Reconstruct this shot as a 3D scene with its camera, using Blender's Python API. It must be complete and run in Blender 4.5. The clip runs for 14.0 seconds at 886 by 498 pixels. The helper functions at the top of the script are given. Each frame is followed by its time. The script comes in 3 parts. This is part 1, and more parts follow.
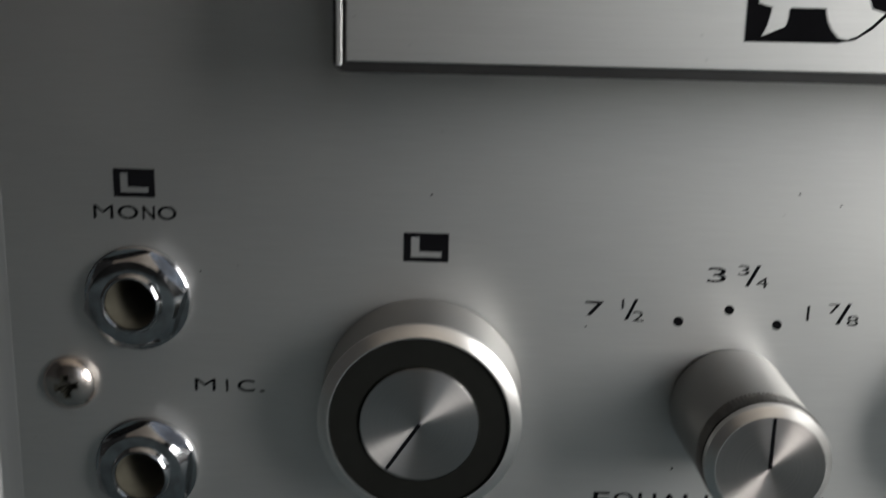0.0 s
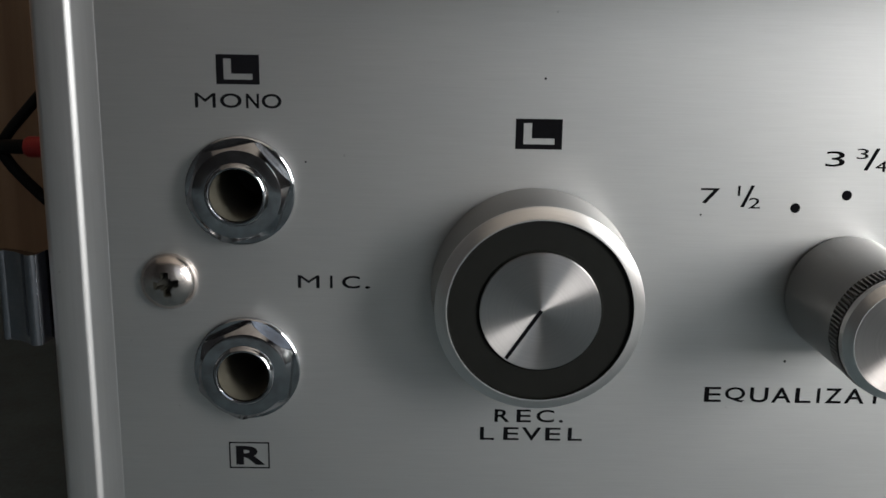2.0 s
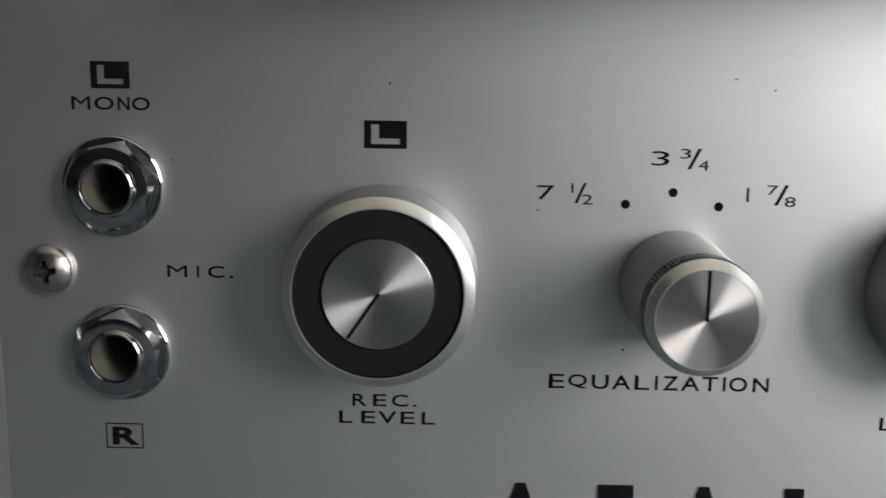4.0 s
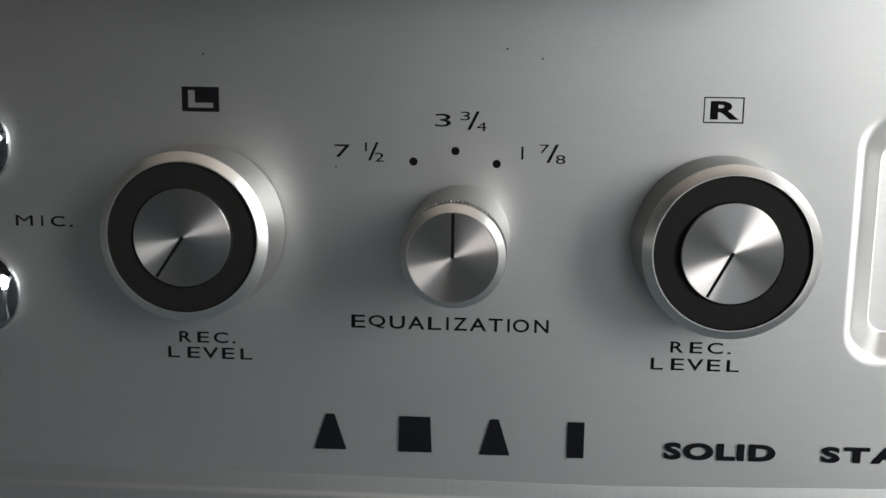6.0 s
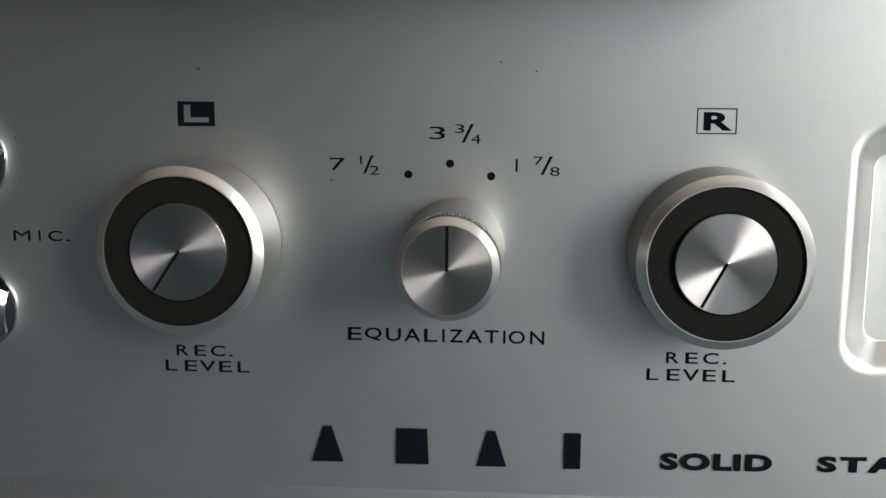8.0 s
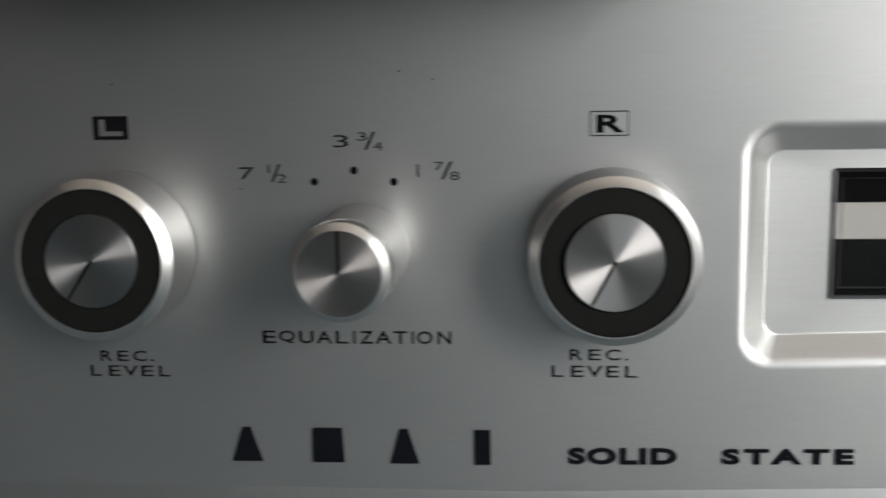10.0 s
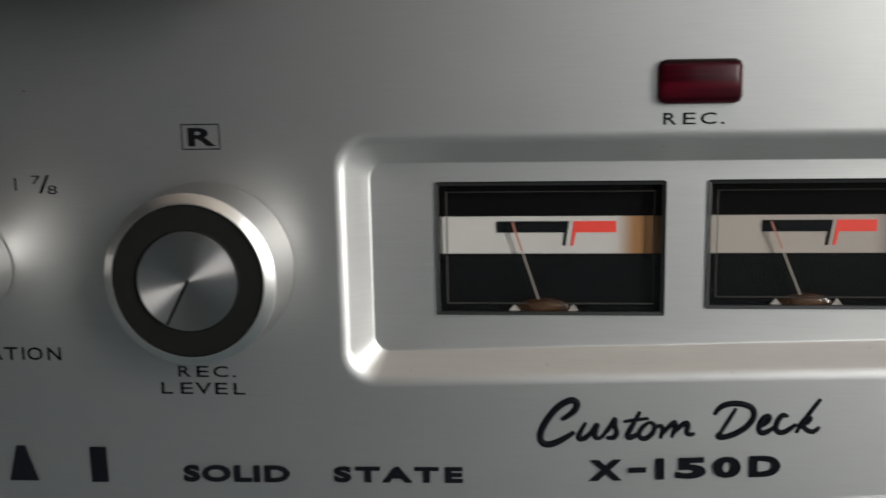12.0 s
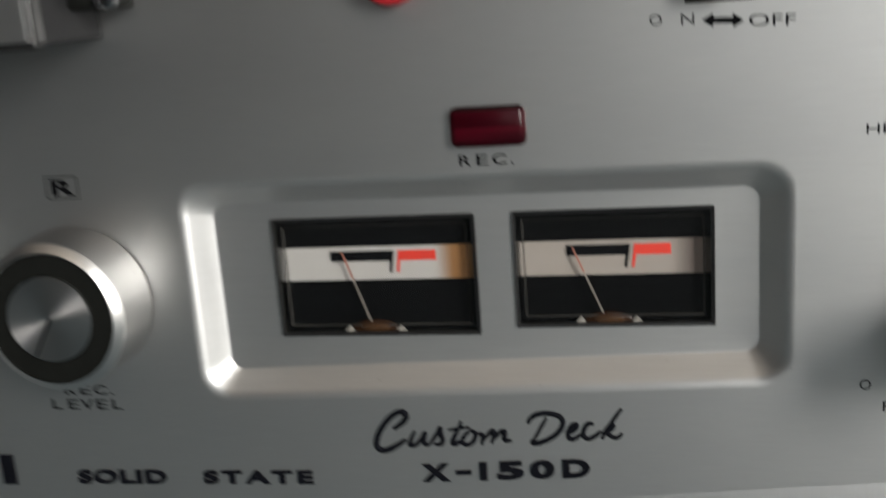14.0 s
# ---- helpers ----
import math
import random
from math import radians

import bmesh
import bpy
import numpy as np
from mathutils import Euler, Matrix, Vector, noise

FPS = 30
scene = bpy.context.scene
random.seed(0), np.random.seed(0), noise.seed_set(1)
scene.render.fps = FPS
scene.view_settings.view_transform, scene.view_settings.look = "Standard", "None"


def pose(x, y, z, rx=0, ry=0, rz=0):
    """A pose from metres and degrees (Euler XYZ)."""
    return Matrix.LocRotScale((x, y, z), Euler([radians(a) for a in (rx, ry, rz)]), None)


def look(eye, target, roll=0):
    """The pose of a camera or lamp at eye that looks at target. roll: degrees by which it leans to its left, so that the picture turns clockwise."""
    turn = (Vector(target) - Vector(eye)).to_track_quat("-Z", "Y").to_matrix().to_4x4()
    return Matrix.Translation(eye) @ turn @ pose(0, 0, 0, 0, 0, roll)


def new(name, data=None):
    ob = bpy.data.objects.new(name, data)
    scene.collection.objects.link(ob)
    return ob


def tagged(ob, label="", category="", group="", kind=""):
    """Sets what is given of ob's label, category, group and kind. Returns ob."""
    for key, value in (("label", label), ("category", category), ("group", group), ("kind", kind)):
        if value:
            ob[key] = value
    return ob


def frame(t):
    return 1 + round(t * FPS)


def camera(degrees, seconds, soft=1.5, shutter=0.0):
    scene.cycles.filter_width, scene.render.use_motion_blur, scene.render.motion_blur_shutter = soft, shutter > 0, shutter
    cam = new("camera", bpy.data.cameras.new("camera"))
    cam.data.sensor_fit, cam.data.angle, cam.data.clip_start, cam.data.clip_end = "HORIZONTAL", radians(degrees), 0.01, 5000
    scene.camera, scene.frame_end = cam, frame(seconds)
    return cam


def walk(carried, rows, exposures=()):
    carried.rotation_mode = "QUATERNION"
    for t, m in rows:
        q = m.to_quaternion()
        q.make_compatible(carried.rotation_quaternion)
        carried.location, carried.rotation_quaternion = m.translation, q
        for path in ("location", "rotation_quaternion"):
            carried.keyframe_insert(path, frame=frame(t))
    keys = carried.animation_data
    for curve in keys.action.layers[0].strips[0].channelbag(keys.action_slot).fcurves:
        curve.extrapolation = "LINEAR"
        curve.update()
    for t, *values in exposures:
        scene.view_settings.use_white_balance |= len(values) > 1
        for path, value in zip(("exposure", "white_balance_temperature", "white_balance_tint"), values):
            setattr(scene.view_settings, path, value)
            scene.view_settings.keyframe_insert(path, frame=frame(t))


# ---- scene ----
cam = camera(46.32, 14.0, 1.5, 0.65)
PATH = [
    (0, (0.00381, -0.12205, 0.02857), (0.00213, -0.00525, 0.00112), 1.35),
    (0.3, (-0.00324, -0.12245, 0.02607), (-0.00295, -0.00640, -0.00446), 1.78),
    (0.5, (-0.01087, -0.12356, 0.02031), (-0.00838, -0.00699, -0.00809), 2.39),
    (0.7, (-0.01171, -0.12329, 0.01865), (-0.00949, -0.00719, -0.01162), 2.09),
    (1, (-0.01265, -0.12299, 0.01742), (-0.01037, -0.00632, -0.01058), 1.72),
    (1.5, (-0.01292, -0.12223, 0.01648), (-0.01231, -0.00563, -0.01189), 0.68),
    (2, (-0.01233, -0.12156, 0.01602), (-0.01114, -0.00509, -0.01282), 0.92),
    (2.2, (-0.01225, -0.12178, 0.01539), (-0.01096, -0.00519, -0.01298), 1.04),
    (4.3, (0.01383, -0.13525, 0.00969), (0.01102, -0.01727, -0.01204), 1.19),
    (4.5, (0.01647, -0.13690, 0.00947), (0.01276, -0.01897, -0.01246), 1.52),
    (5, (0.02630, -0.14486, 0.00688), (0.02174, -0.02681, -0.01418), 1.46),
    (5.5, (0.03660, -0.14793, 0.00561), (0.03010, -0.02993, -0.01517), 1.16),
    (6, (0.04542, -0.14894, 0.00538), (0.03761, -0.03105, -0.01563), 0.77),
    (6.5, (0.04546, -0.14883, 0.00550), (0.03771, -0.03079, -0.01462), 0.95),
    (7, (0.04590, -0.14900, 0.00480), (0.03828, -0.03090, -0.01508), 0.79),
    (9.5, (0.05279, -0.15103, 0.00838), (0.04221, -0.03325, -0.01201), -0.80),
    (10, (0.06545, -0.15227, 0.00679), (0.05373, -0.03449, -0.01294), -1.10),
    (10.5, (0.08058, -0.14843, 0.00937), (0.06909, -0.03075, -0.01107), -1.62),
    (11, (0.09282, -0.14954, 0.00591), (0.08450, -0.03113, -0.01172), -1.33),
    (11.5, (0.11145, -0.14627, 0.00799), (0.10031, -0.02829, -0.01088), -1.12),
    (12, (0.12337, -0.14264, 0.01056), (0.11148, -0.02533, -0.01174), -1.17),
    (12.5, (0.13281, -0.14162, 0.00921), (0.12126, -0.02433, -0.01339), -1.03),
    (13, (0.14199, -0.13957, 0.01008), (0.12828, -0.02277, -0.01376), -1.16),
    (13.3, (0.14898, -0.13732, 0.01460), (0.13452, -0.02148, -0.01320), -1.60),
    (13.5, (0.15770, -0.13543, 0.01879), (0.14190, -0.02068, -0.01258), -2.12),
    (13.8, (0.16428, -0.14089, 0.02333), (0.14453, -0.02694, -0.00870), -3.41),
    (14, (0.16517, -0.14844, 0.02679), (0.14256, -0.03444, -0.00307), -4.32),
]
EXPOSURES = [(0, -0.22, 6520, 10), (1, 0.0, 6440, 10.5), (2, 0.09, 6430, 10.5), (4.5, 0.22, 6400, 10), (7, 0.18, 6400, 9.5), (9.5, 0.14, 6420, 9.5), (11, 0.04, 6500, 10), (12.5, -0.01, 6560, 10), (14, 0.16, 6600, 10)]
walk(cam, [(t, look(eye, target, roll)) for t, eye, target, roll in PATH], EXPOSURES)


# ---------------------------------------------------------------- world, sun, window light
world = bpy.data.worlds.new("sky")
scene.world = world
world.use_nodes = True
wn = world.node_tree.nodes
sky = wn.new("ShaderNodeTexSky")
sky.sky_type, sky.sun_disc = "NISHITA", False
sky.sun_elevation, sky.sun_rotation = radians(38), radians(60)
wn["Background"].inputs[1].default_value = 0.1
world.node_tree.links.new(sky.outputs[0], wn["Background"].inputs[0])

sun = new("sun", bpy.data.lights.new("sun", "SUN"))
sun.data.energy, sun.data.angle, sun.data.color = 0.6, radians(15), (1.0, 0.95, 0.88)
sun.matrix_world = look((2.6, 1.5, 2.4), (0.2, 0.1, 0.0))

# two unseen windows near a corner: in the east wall (y from, to) and, made up for fill, the south wall (x from, to),
# both z from, to
EAST, SOUTH, SILL, HEAD = (-1.58, -0.85), (0.25, 1.22), 0.0, 1.05


def skylight(eye, target, width, height, watts):
    lamp = new("window_skylight", bpy.data.lights.new("window_skylight", "AREA"))
    lamp.data.shape, lamp.data.size, lamp.data.size_y = "RECTANGLE", width, height
    lamp.data.energy, lamp.data.color = watts, (1.0, 0.985, 0.955)
    lamp.matrix_world = look(eye, target)


skylight((1.34, -1.215, 0.525), (0.0, -1.215, 0.525), 0.71, 1.03, 53.0)
# weak frontal fill for the faceplate, set in the made-up south window
skylight((0.735, -1.74, 0.525), (0.735, 0.0, 0.525), 0.95, 1.03, 1.6)


# ---------------------------------------------------------------- materials
def material(name, base, rough, metal=0.0):
    """A node material with its Principled node; grain and wear are added by the caller."""
    m = bpy.data.materials.new(name)
    m.use_nodes = True
    p = m.node_tree.nodes["Principled BSDF"]
    p.inputs["Base Color"].default_value = (*base, 1)
    p.inputs["Roughness"].default_value = rough
    p.inputs["Metallic"].default_value = metal
    return m, p


def noise_node(m, scale, size=(1, 1, 1), detail=3.0, rough=0.55):
    """Noise over object coordinates, in features per metre along each axis."""
    n, k = m.node_tree.nodes, m.node_tree.links
    at, mp, tex = n.new("ShaderNodeTexCoord"), n.new("ShaderNodeMapping"), n.new("ShaderNodeTexNoise")
    mp.inputs["Scale"].default_value = size
    tex.inputs["Scale"].default_value, tex.inputs["Detail"].default_value = scale, detail
    tex.inputs["Roughness"].default_value = rough
    k.new(at.outputs["Object"], mp.inputs["Vector"])
    k.new(mp.outputs["Vector"], tex.inputs["Vector"])
    return tex.outputs["Fac"]


def ramp(m, fac, stops):
    r = m.node_tree.nodes.new("ShaderNodeValToRGB")
    el = r.color_ramp.elements
    while len(el) < len(stops):
        el.new(0.5)
    for e, (at, colour) in zip(el, stops):
        e.position = at
        e.color = (*colour, 1) if len(colour) == 3 else colour
    m.node_tree.links.new(fac, r.inputs["Fac"])
    return r.outputs["Color"]


def span(m, fac, lo, hi):
    r = m.node_tree.nodes.new("ShaderNodeMapRange")
    r.inputs["To Min"].default_value, r.inputs["To Max"].default_value = lo, hi
    m.node_tree.links.new(fac, r.inputs["Value"])
    return r.outputs["Result"]


def mixed(m, fac, a, b, mode="MIX"):
    x = m.node_tree.nodes.new("ShaderNodeMix")
    x.data_type, x.blend_type = "RGBA", mode
    for socket, value in ((x.inputs["Factor"], fac), (x.inputs["A"], a), (x.inputs["B"], b)):
        if isinstance(value, (int, float)):
            socket.default_value = value
        elif isinstance(value, tuple):
            socket.default_value = (*value, 1)
        else:
            m.node_tree.links.new(value, socket)
    return x.outputs["Result"]


def bump(m, p, fac, strength, distance):
    b = m.node_tree.nodes.new("ShaderNodeBump")
    b.inputs["Strength"].default_value, b.inputs["Distance"].default_value = strength, distance
    m.node_tree.links.new(fac, b.inputs["Height"])
    m.node_tree.links.new(b.outputs["Normal"], p.inputs["Normal"])


def spread_along(m, p, amount, direction=None):
    """Brushed metal: the gloss spreads along a direction, or radially about y where none is given."""
    n, k = m.node_tree.nodes, m.node_tree.links
    p.inputs["Anisotropic"].default_value = amount
    if direction:
        c = n.new("ShaderNodeCombineXYZ")
        for i in range(3):
            c.inputs[i].default_value = direction[i]
        k.new(c.outputs[0], p.inputs["Tangent"])
    else:
        at, flat, unit = n.new("ShaderNodeTexCoord"), n.new("ShaderNodeVectorMath"), n.new("ShaderNodeVectorMath")
        flat.operation, unit.operation = "MULTIPLY", "NORMALIZE"
        flat.inputs[1].default_value = (1, 0, 1)
        k.new(at.outputs["Object"], flat.inputs[0])
        k.new(flat.outputs[0], unit.inputs[0])
        k.new(unit.outputs[0], p.inputs["Tangent"])


def brushed(name, base, rough, amount, grain=(130, 130, 5200), direction=(0, 0, 1), metal=1.0):
    m, p = material(name, base, rough, metal)
    k = m.node_tree.links
    fine = noise_node(m, 1.0, grain, 4.0, 0.65)
    broad = noise_node(m, 55.0, (0.5, 1, 1.4), 4.0)
    specks = noise_node(m, 900.0, (1, 1, 1), 1.0)
    lo, hi = tuple(c * 0.96 for c in base), tuple(min(1, c * 1.03) for c in base)
    colour = ramp(m, fine, [(0.3, lo), (0.7, hi)])
    colour = mixed(m, 0.35, colour, ramp(m, broad, [(0.3, (0.9, 0.9, 0.91)), (0.7, (1, 1, 0.99))]), "MULTIPLY")
    colour = mixed(m, ramp(m, specks, [(0.79, (0, 0, 0)), (0.82, (0.5, 0.5, 0.5))]), colour, tuple(c * 0.6 for c in base))
    k.new(colour, p.inputs["Base Color"])
    k.new(span(m, mixed(m, 0.4, fine, broad), rough * 0.9, rough * 1.1), p.inputs["Roughness"])
    bump(m, p, fine, 0.06, 0.00002)
    spread_along(m, p, amount, direction)
    return m


ALU = brushed("brushed_aluminium", (0.64, 0.64, 0.63), 0.43, 0.36, metal=0.97)
ALU_PAN = brushed("pressed_aluminium", (0.64, 0.64, 0.63), 0.45, 0.3, metal=0.97)
TRIM = brushed("polished_trim", (0.60, 0.60, 0.595), 0.46, 0.3, (4000, 4000, 60))
BEZEL = brushed("turned_bezel", (0.90, 0.885, 0.865), 0.34, 0.3, (250, 9000, 250), None)
SLEEVE = brushed("satin_sleeve", (0.40, 0.395, 0.385), 0.42, 0.5, (250, 9000, 250), (0, 1, 0))


def make_cap(name, dull, bright):
    """Spun aluminium: fine circular grooves about the y axis."""
    m, p = material(name, dull, 0.26, 1.0)
    n, k = m.node_tree.nodes, m.node_tree.links
    at, flat, size, grooves = n.new("ShaderNodeTexCoord"), n.new("ShaderNodeVectorMath"), n.new("ShaderNodeVectorMath"), n.new("ShaderNodeTexNoise")
    flat.operation, size.operation = "MULTIPLY", "LENGTH"
    flat.inputs[1].default_value = (1, 0, 1)
    grooves.noise_dimensions = "1D"
    grooves.inputs["Scale"].default_value, grooves.inputs["Detail"].default_value = 4500, 3
    k.new(at.outputs["Object"], flat.inputs[0])
    k.new(flat.outputs[0], size.inputs[0])
    k.new(size.outputs["Value"], grooves.inputs["W"])
    smudge = noise_node(m, 260, (1, 1, 1), 4.0)
    colour = ramp(m, grooves.outputs["Fac"], [(0.3, dull), (0.7, bright)])
    k.new(mixed(m, 0.15, colour, ramp(m, smudge, [(0.35, (0.8, 0.79, 0.78)), (0.65, (1, 1, 1))]), "MULTIPLY"), p.inputs["Base Color"])
    k.new(span(m, smudge, 0.26, 0.31), p.inputs["Roughness"])
    spread_along(m, p, 0.97)
    return m


CAP = make_cap("spun_aluminium", (0.55, 0.525, 0.515), (0.585, 0.56, 0.55))
# same metal for the selector, with a brown reflection mixed into its colour
CAP_WARM = make_cap("brown_tinted_spun_aluminium", (0.55, 0.51, 0.49), (0.60, 0.555, 0.535))


def make_chrome():
    m, p = material("chrome_plate", (0.5, 0.51, 0.53), 0.12, 1.0)
    worn = noise_node(m, 900, (1, 1, 1), 5.0)
    m.node_tree.links.new(span(m, worn, 0.04, 0.18), p.inputs["Roughness"])
    m.node_tree.links.new(ramp(m, noise_node(m, 350), [(0.35, (0.30, 0.30, 0.31)), (0.6, (0.50, 0.51, 0.53))]), p.inputs["Base Color"])
    bump(m, p, worn, 0.1, 0.00002)
    return m


def make_plain(name, base, rough, spot=0.25, scale=700, metal=0.0, depth=0.00003, gloss=0.5):
    """A dull painted, printed or moulded surface with fine unevenness."""
    m, p = material(name, base, rough, metal)
    p.inputs["Specular IOR Level"].default_value = gloss
    fine, broad = noise_node(m, scale, (1, 1, 1), 4.0), noise_node(m, scale / 12, (1, 1, 1), 3.0)
    a, b = tuple(c * (1 - spot) for c in base), tuple(min(1, c * (1 + spot)) for c in base)
    m.node_tree.links.new(ramp(m, mixed(m, 0.5, fine, broad), [(0.3, a), (0.7, b)]), p.inputs["Base Color"])
    m.node_tree.links.new(span(m, fine, rough * 0.8, min(1, rough * 1.2)), p.inputs["Roughness"])
    bump(m, p, fine, 0.2, depth)
    return m


def make_clear(name, tint, gloss, ior=1.49):
    """Thin clear plastic: see-through, with a Fresnel-driven surface gloss."""
    m = bpy.data.materials.new(name)
    m.use_nodes = True
    n, k = m.node_tree.nodes, m.node_tree.links
    n.remove(n["Principled BSDF"])
    clear, shine, mix, fres = n.new("ShaderNodeBsdfTransparent"), n.new("ShaderNodeBsdfGlossy"), n.new("ShaderNodeMixShader"), n.new("ShaderNodeFresnel")
    clear.inputs["Color"].default_value = (*tint, 1)
    shine.inputs["Roughness"].default_value = gloss
    fres.inputs["IOR"].default_value = ior
    k.new(fres.outputs[0], mix.inputs[0])
    k.new(clear.outputs[0], mix.inputs[1])
    k.new(shine.outputs[0], mix.inputs[2])
    k.new(mix.outputs[0], n["Material Output"].inputs["Surface"])
    return m


def make_lens():
    m, p = material("ruby_plastic", (0.20, 0.006, 0.018), 0.26)
    p.inputs["Coat Weight"].default_value, p.inputs["Coat Roughness"].default_value = 0.01, 0.05
    p.inputs["Specular IOR Level"].default_value = 0.05
    p.inputs["Transmission Weight"].default_value = 0.35
    ribs = noise_node(m, 1.0, (25, 25, 520), 2.0)
    m.node_tree.links.new(ramp(m, ribs, [(0.38, (0.010, 0.0004, 0.002)), (0.62, (0.085, 0.002, 0.009))]), p.inputs["Base Color"])
    return m


def make_wood():
    m, p = material("brown_wood", (0.16, 0.085, 0.045), 0.55)
    grain = noise_node(m, 1.0, (90, 90, 5), 5.0)
    m.node_tree.links.new(ramp(m, grain, [(0.3, (0.22, 0.125, 0.07)), (0.7, (0.38, 0.24, 0.145))]), p.inputs["Base Color"])
    bump(m, p, grain, 0.2, 0.0005)
    return m


def make_band(name, left_tone, right_tone, x0, x1):
    """A printed card strip whose tone changes towards one end, from x0 to x1 mm."""
    m, p = material(name, left_tone, 0.7)
    n, k = m.node_tree.nodes, m.node_tree.links
    p.inputs["Specular IOR Level"].default_value = 0.2
    at, axes, r = n.new("ShaderNodeTexCoord"), n.new("ShaderNodeSeparateXYZ"), n.new("ShaderNodeMapRange")
    r.inputs["From Min"].default_value, r.inputs["From Max"].default_value, r.interpolation_type = x0 * 0.001, x1 * 0.001, "SMOOTHSTEP"
    k.new(at.outputs["Object"], axes.inputs[0])
    k.new(axes.outputs[0], r.inputs["Value"])
    blotch = noise_node(m, 300, (1, 1, 1), 4.0)
    colour = mixed(m, r.outputs["Result"], left_tone, right_tone)
    k.new(mixed(m, 0.3, colour, ramp(m, blotch, [(0.3, (0.86, 0.84, 0.8)), (0.7, (1, 1, 1))]), "MULTIPLY"), p.inputs["Base Color"])
    return m


CHROME = make_chrome()
INK = make_plain("black_ink", (0.005, 0.005, 0.006), 0.8, 0.3, 1500, 0.0, 0.000008, 0.03)
NAVY = make_plain("raised_dark_enamel", (0.005, 0.0055, 0.008), 0.6, 0.3, 1200, 0.0, 0.00001, 0.06)
BLACK = make_plain("black_plastic", (0.008, 0.0085, 0.0075), 0.6, 0.2, 900, 0.0, 0.00003, 0.12)
GLOSS_BLACK = make_plain("black_gap", (0.012, 0.012, 0.012), 0.35, 0.2, 900)
CARD_BLACK = make_plain("black_card", (0.003, 0.003, 0.0035), 0.8, 0.3, 500, 0.0, 0.00003, 0.05)
CARD_TAN = make_band("tan_ended_card", (0.52, 0.505, 0.49), (0.30, 0.15, 0.06), 132.8, 136.3)
CARD_GREY = make_band("grey_ended_card", (0.40, 0.36, 0.33), (0.14, 0.115, 0.105), 168.6, 173.0)
CARD_RED = make_plain("orange_red_print", (0.80, 0.055, 0.035), 0.55, 0.1, 400)
AMBER = make_plain("amber_hub", (0.03, 0.013, 0.006), 0.2, 0.5, 700)
AMBER_PALE = make_plain("pale_amber", (0.06, 0.03, 0.014), 0.15, 0.6, 900)
NEEDLE = make_plain("needle_metal", (0.5, 0.44, 0.39), 0.35, 0.2, 900, 0.6)
NEEDLE_TIP = make_plain("needle_red", (0.38, 0.15, 0.11), 0.4, 0.2, 900)
BRACKET = make_plain("dull_bracket", (0.36, 0.34, 0.31), 0.4, 0.3, 900)
EDGE = make_plain("bevelled_clear_edge", (0.04, 0.038, 0.035), 0.25, 0.3, 500)
BORE = make_plain("jack_bore", (0.085, 0.08, 0.062), 0.5, 0.3, 900)
# near-black; also puts shade into the screw's cross and the bore's end
DARK = make_plain("dark_cavity", (0.008, 0.008, 0.004), 0.7, 0.2, 500)
SCREW = make_plain("nickel_screw", (0.56, 0.51, 0.48), 0.24, 0.3, 900, 1.0, 0.00002)
# chrome with the dark room that its flat faces mirror put into the colour
CATCH = make_plain("dark_chrome", (0.26, 0.265, 0.29), 0.14, 0.2, 1500, 1.0, 0.00001)
RUBY = make_lens()
RED = make_plain("red_button_plastic", (0.45, 0.018, 0.025), 0.25, 0.1, 500)
RED_PLUG = make_plain("red_plug_plastic", (0.42, 0.03, 0.03), 0.4, 0.15, 500)
RUBBER = make_plain("black_rubber", (0.007, 0.007, 0.007), 0.6, 0.2, 500, 0.0, 0.00003, 0.15)
CASE = make_plain("grey_case_paint", (0.02, 0.02, 0.021), 0.6, 0.15, 900, 0.0, 0.00003, 0.2)
WOOD = make_wood()
CLOTH = make_plain("teal_cloth", (0.08, 0.113, 0.128), 0.9, 0.3, 900, 0.0, 0.0004)
# near-black, so that the unseen walls return little light to the faceplate
PLASTER = make_plain("dark_plaster", (0.022, 0.023, 0.025), 0.9, 0.1, 60, 0.0, 0.002)
# light and warm, so that the unseen ceiling brightens faces that point up
CEILING = make_plain("ceiling_paint", (0.50, 0.45, 0.39), 0.9, 0.06, 60, 0.0, 0.001)
FLOORING = make_plain("dark_floor", (0.06, 0.052, 0.044), 0.6, 0.2, 30, 0.0, 0.001)
FRAME = make_plain("white_frame_paint", (0.75, 0.75, 0.73), 0.4, 0.04, 60, 0.0, 0.0005)
CLEAR = make_clear("clear_meter_plastic", (0.92, 0.92, 0.91), 0.03, 1.32)
PANE = make_clear("window_glass", (0.97, 0.98, 0.98), 0.0)

# ---------------------------------------------------------------- building helpers (lengths in mm)
MM = 0.001
PLACE = {}


def link(name, me, parent=None, at=(0, 0, 0), label=""):
    ob = new(name, me)
    PLACE[ob.name] = Vector(at)
    base = PLACE[parent.name] if parent else Vector()
    ob.parent = parent
    ob.location = (Vector(at) - base) * MM
    if label:
        tagged(ob, label)
    return ob


def mesh_of(name, bm, mats, smooth=True, angle=32):
    bmesh.ops.recalc_face_normals(bm, faces=bm.faces)
    bmesh.ops.scale(bm, vec=(MM, MM, MM), verts=bm.verts)
    me = bpy.data.meshes.new(name)
    bm.to_mesh(me)
    bm.free()
    for m in mats if isinstance(mats, (list, tuple)) else [mats]:
        me.materials.append(m)
    me.polygons.foreach_set("use_smooth", [smooth] * len(me.polygons))
    if smooth:
        me.set_sharp_from_angle(angle=radians(angle))
    return me


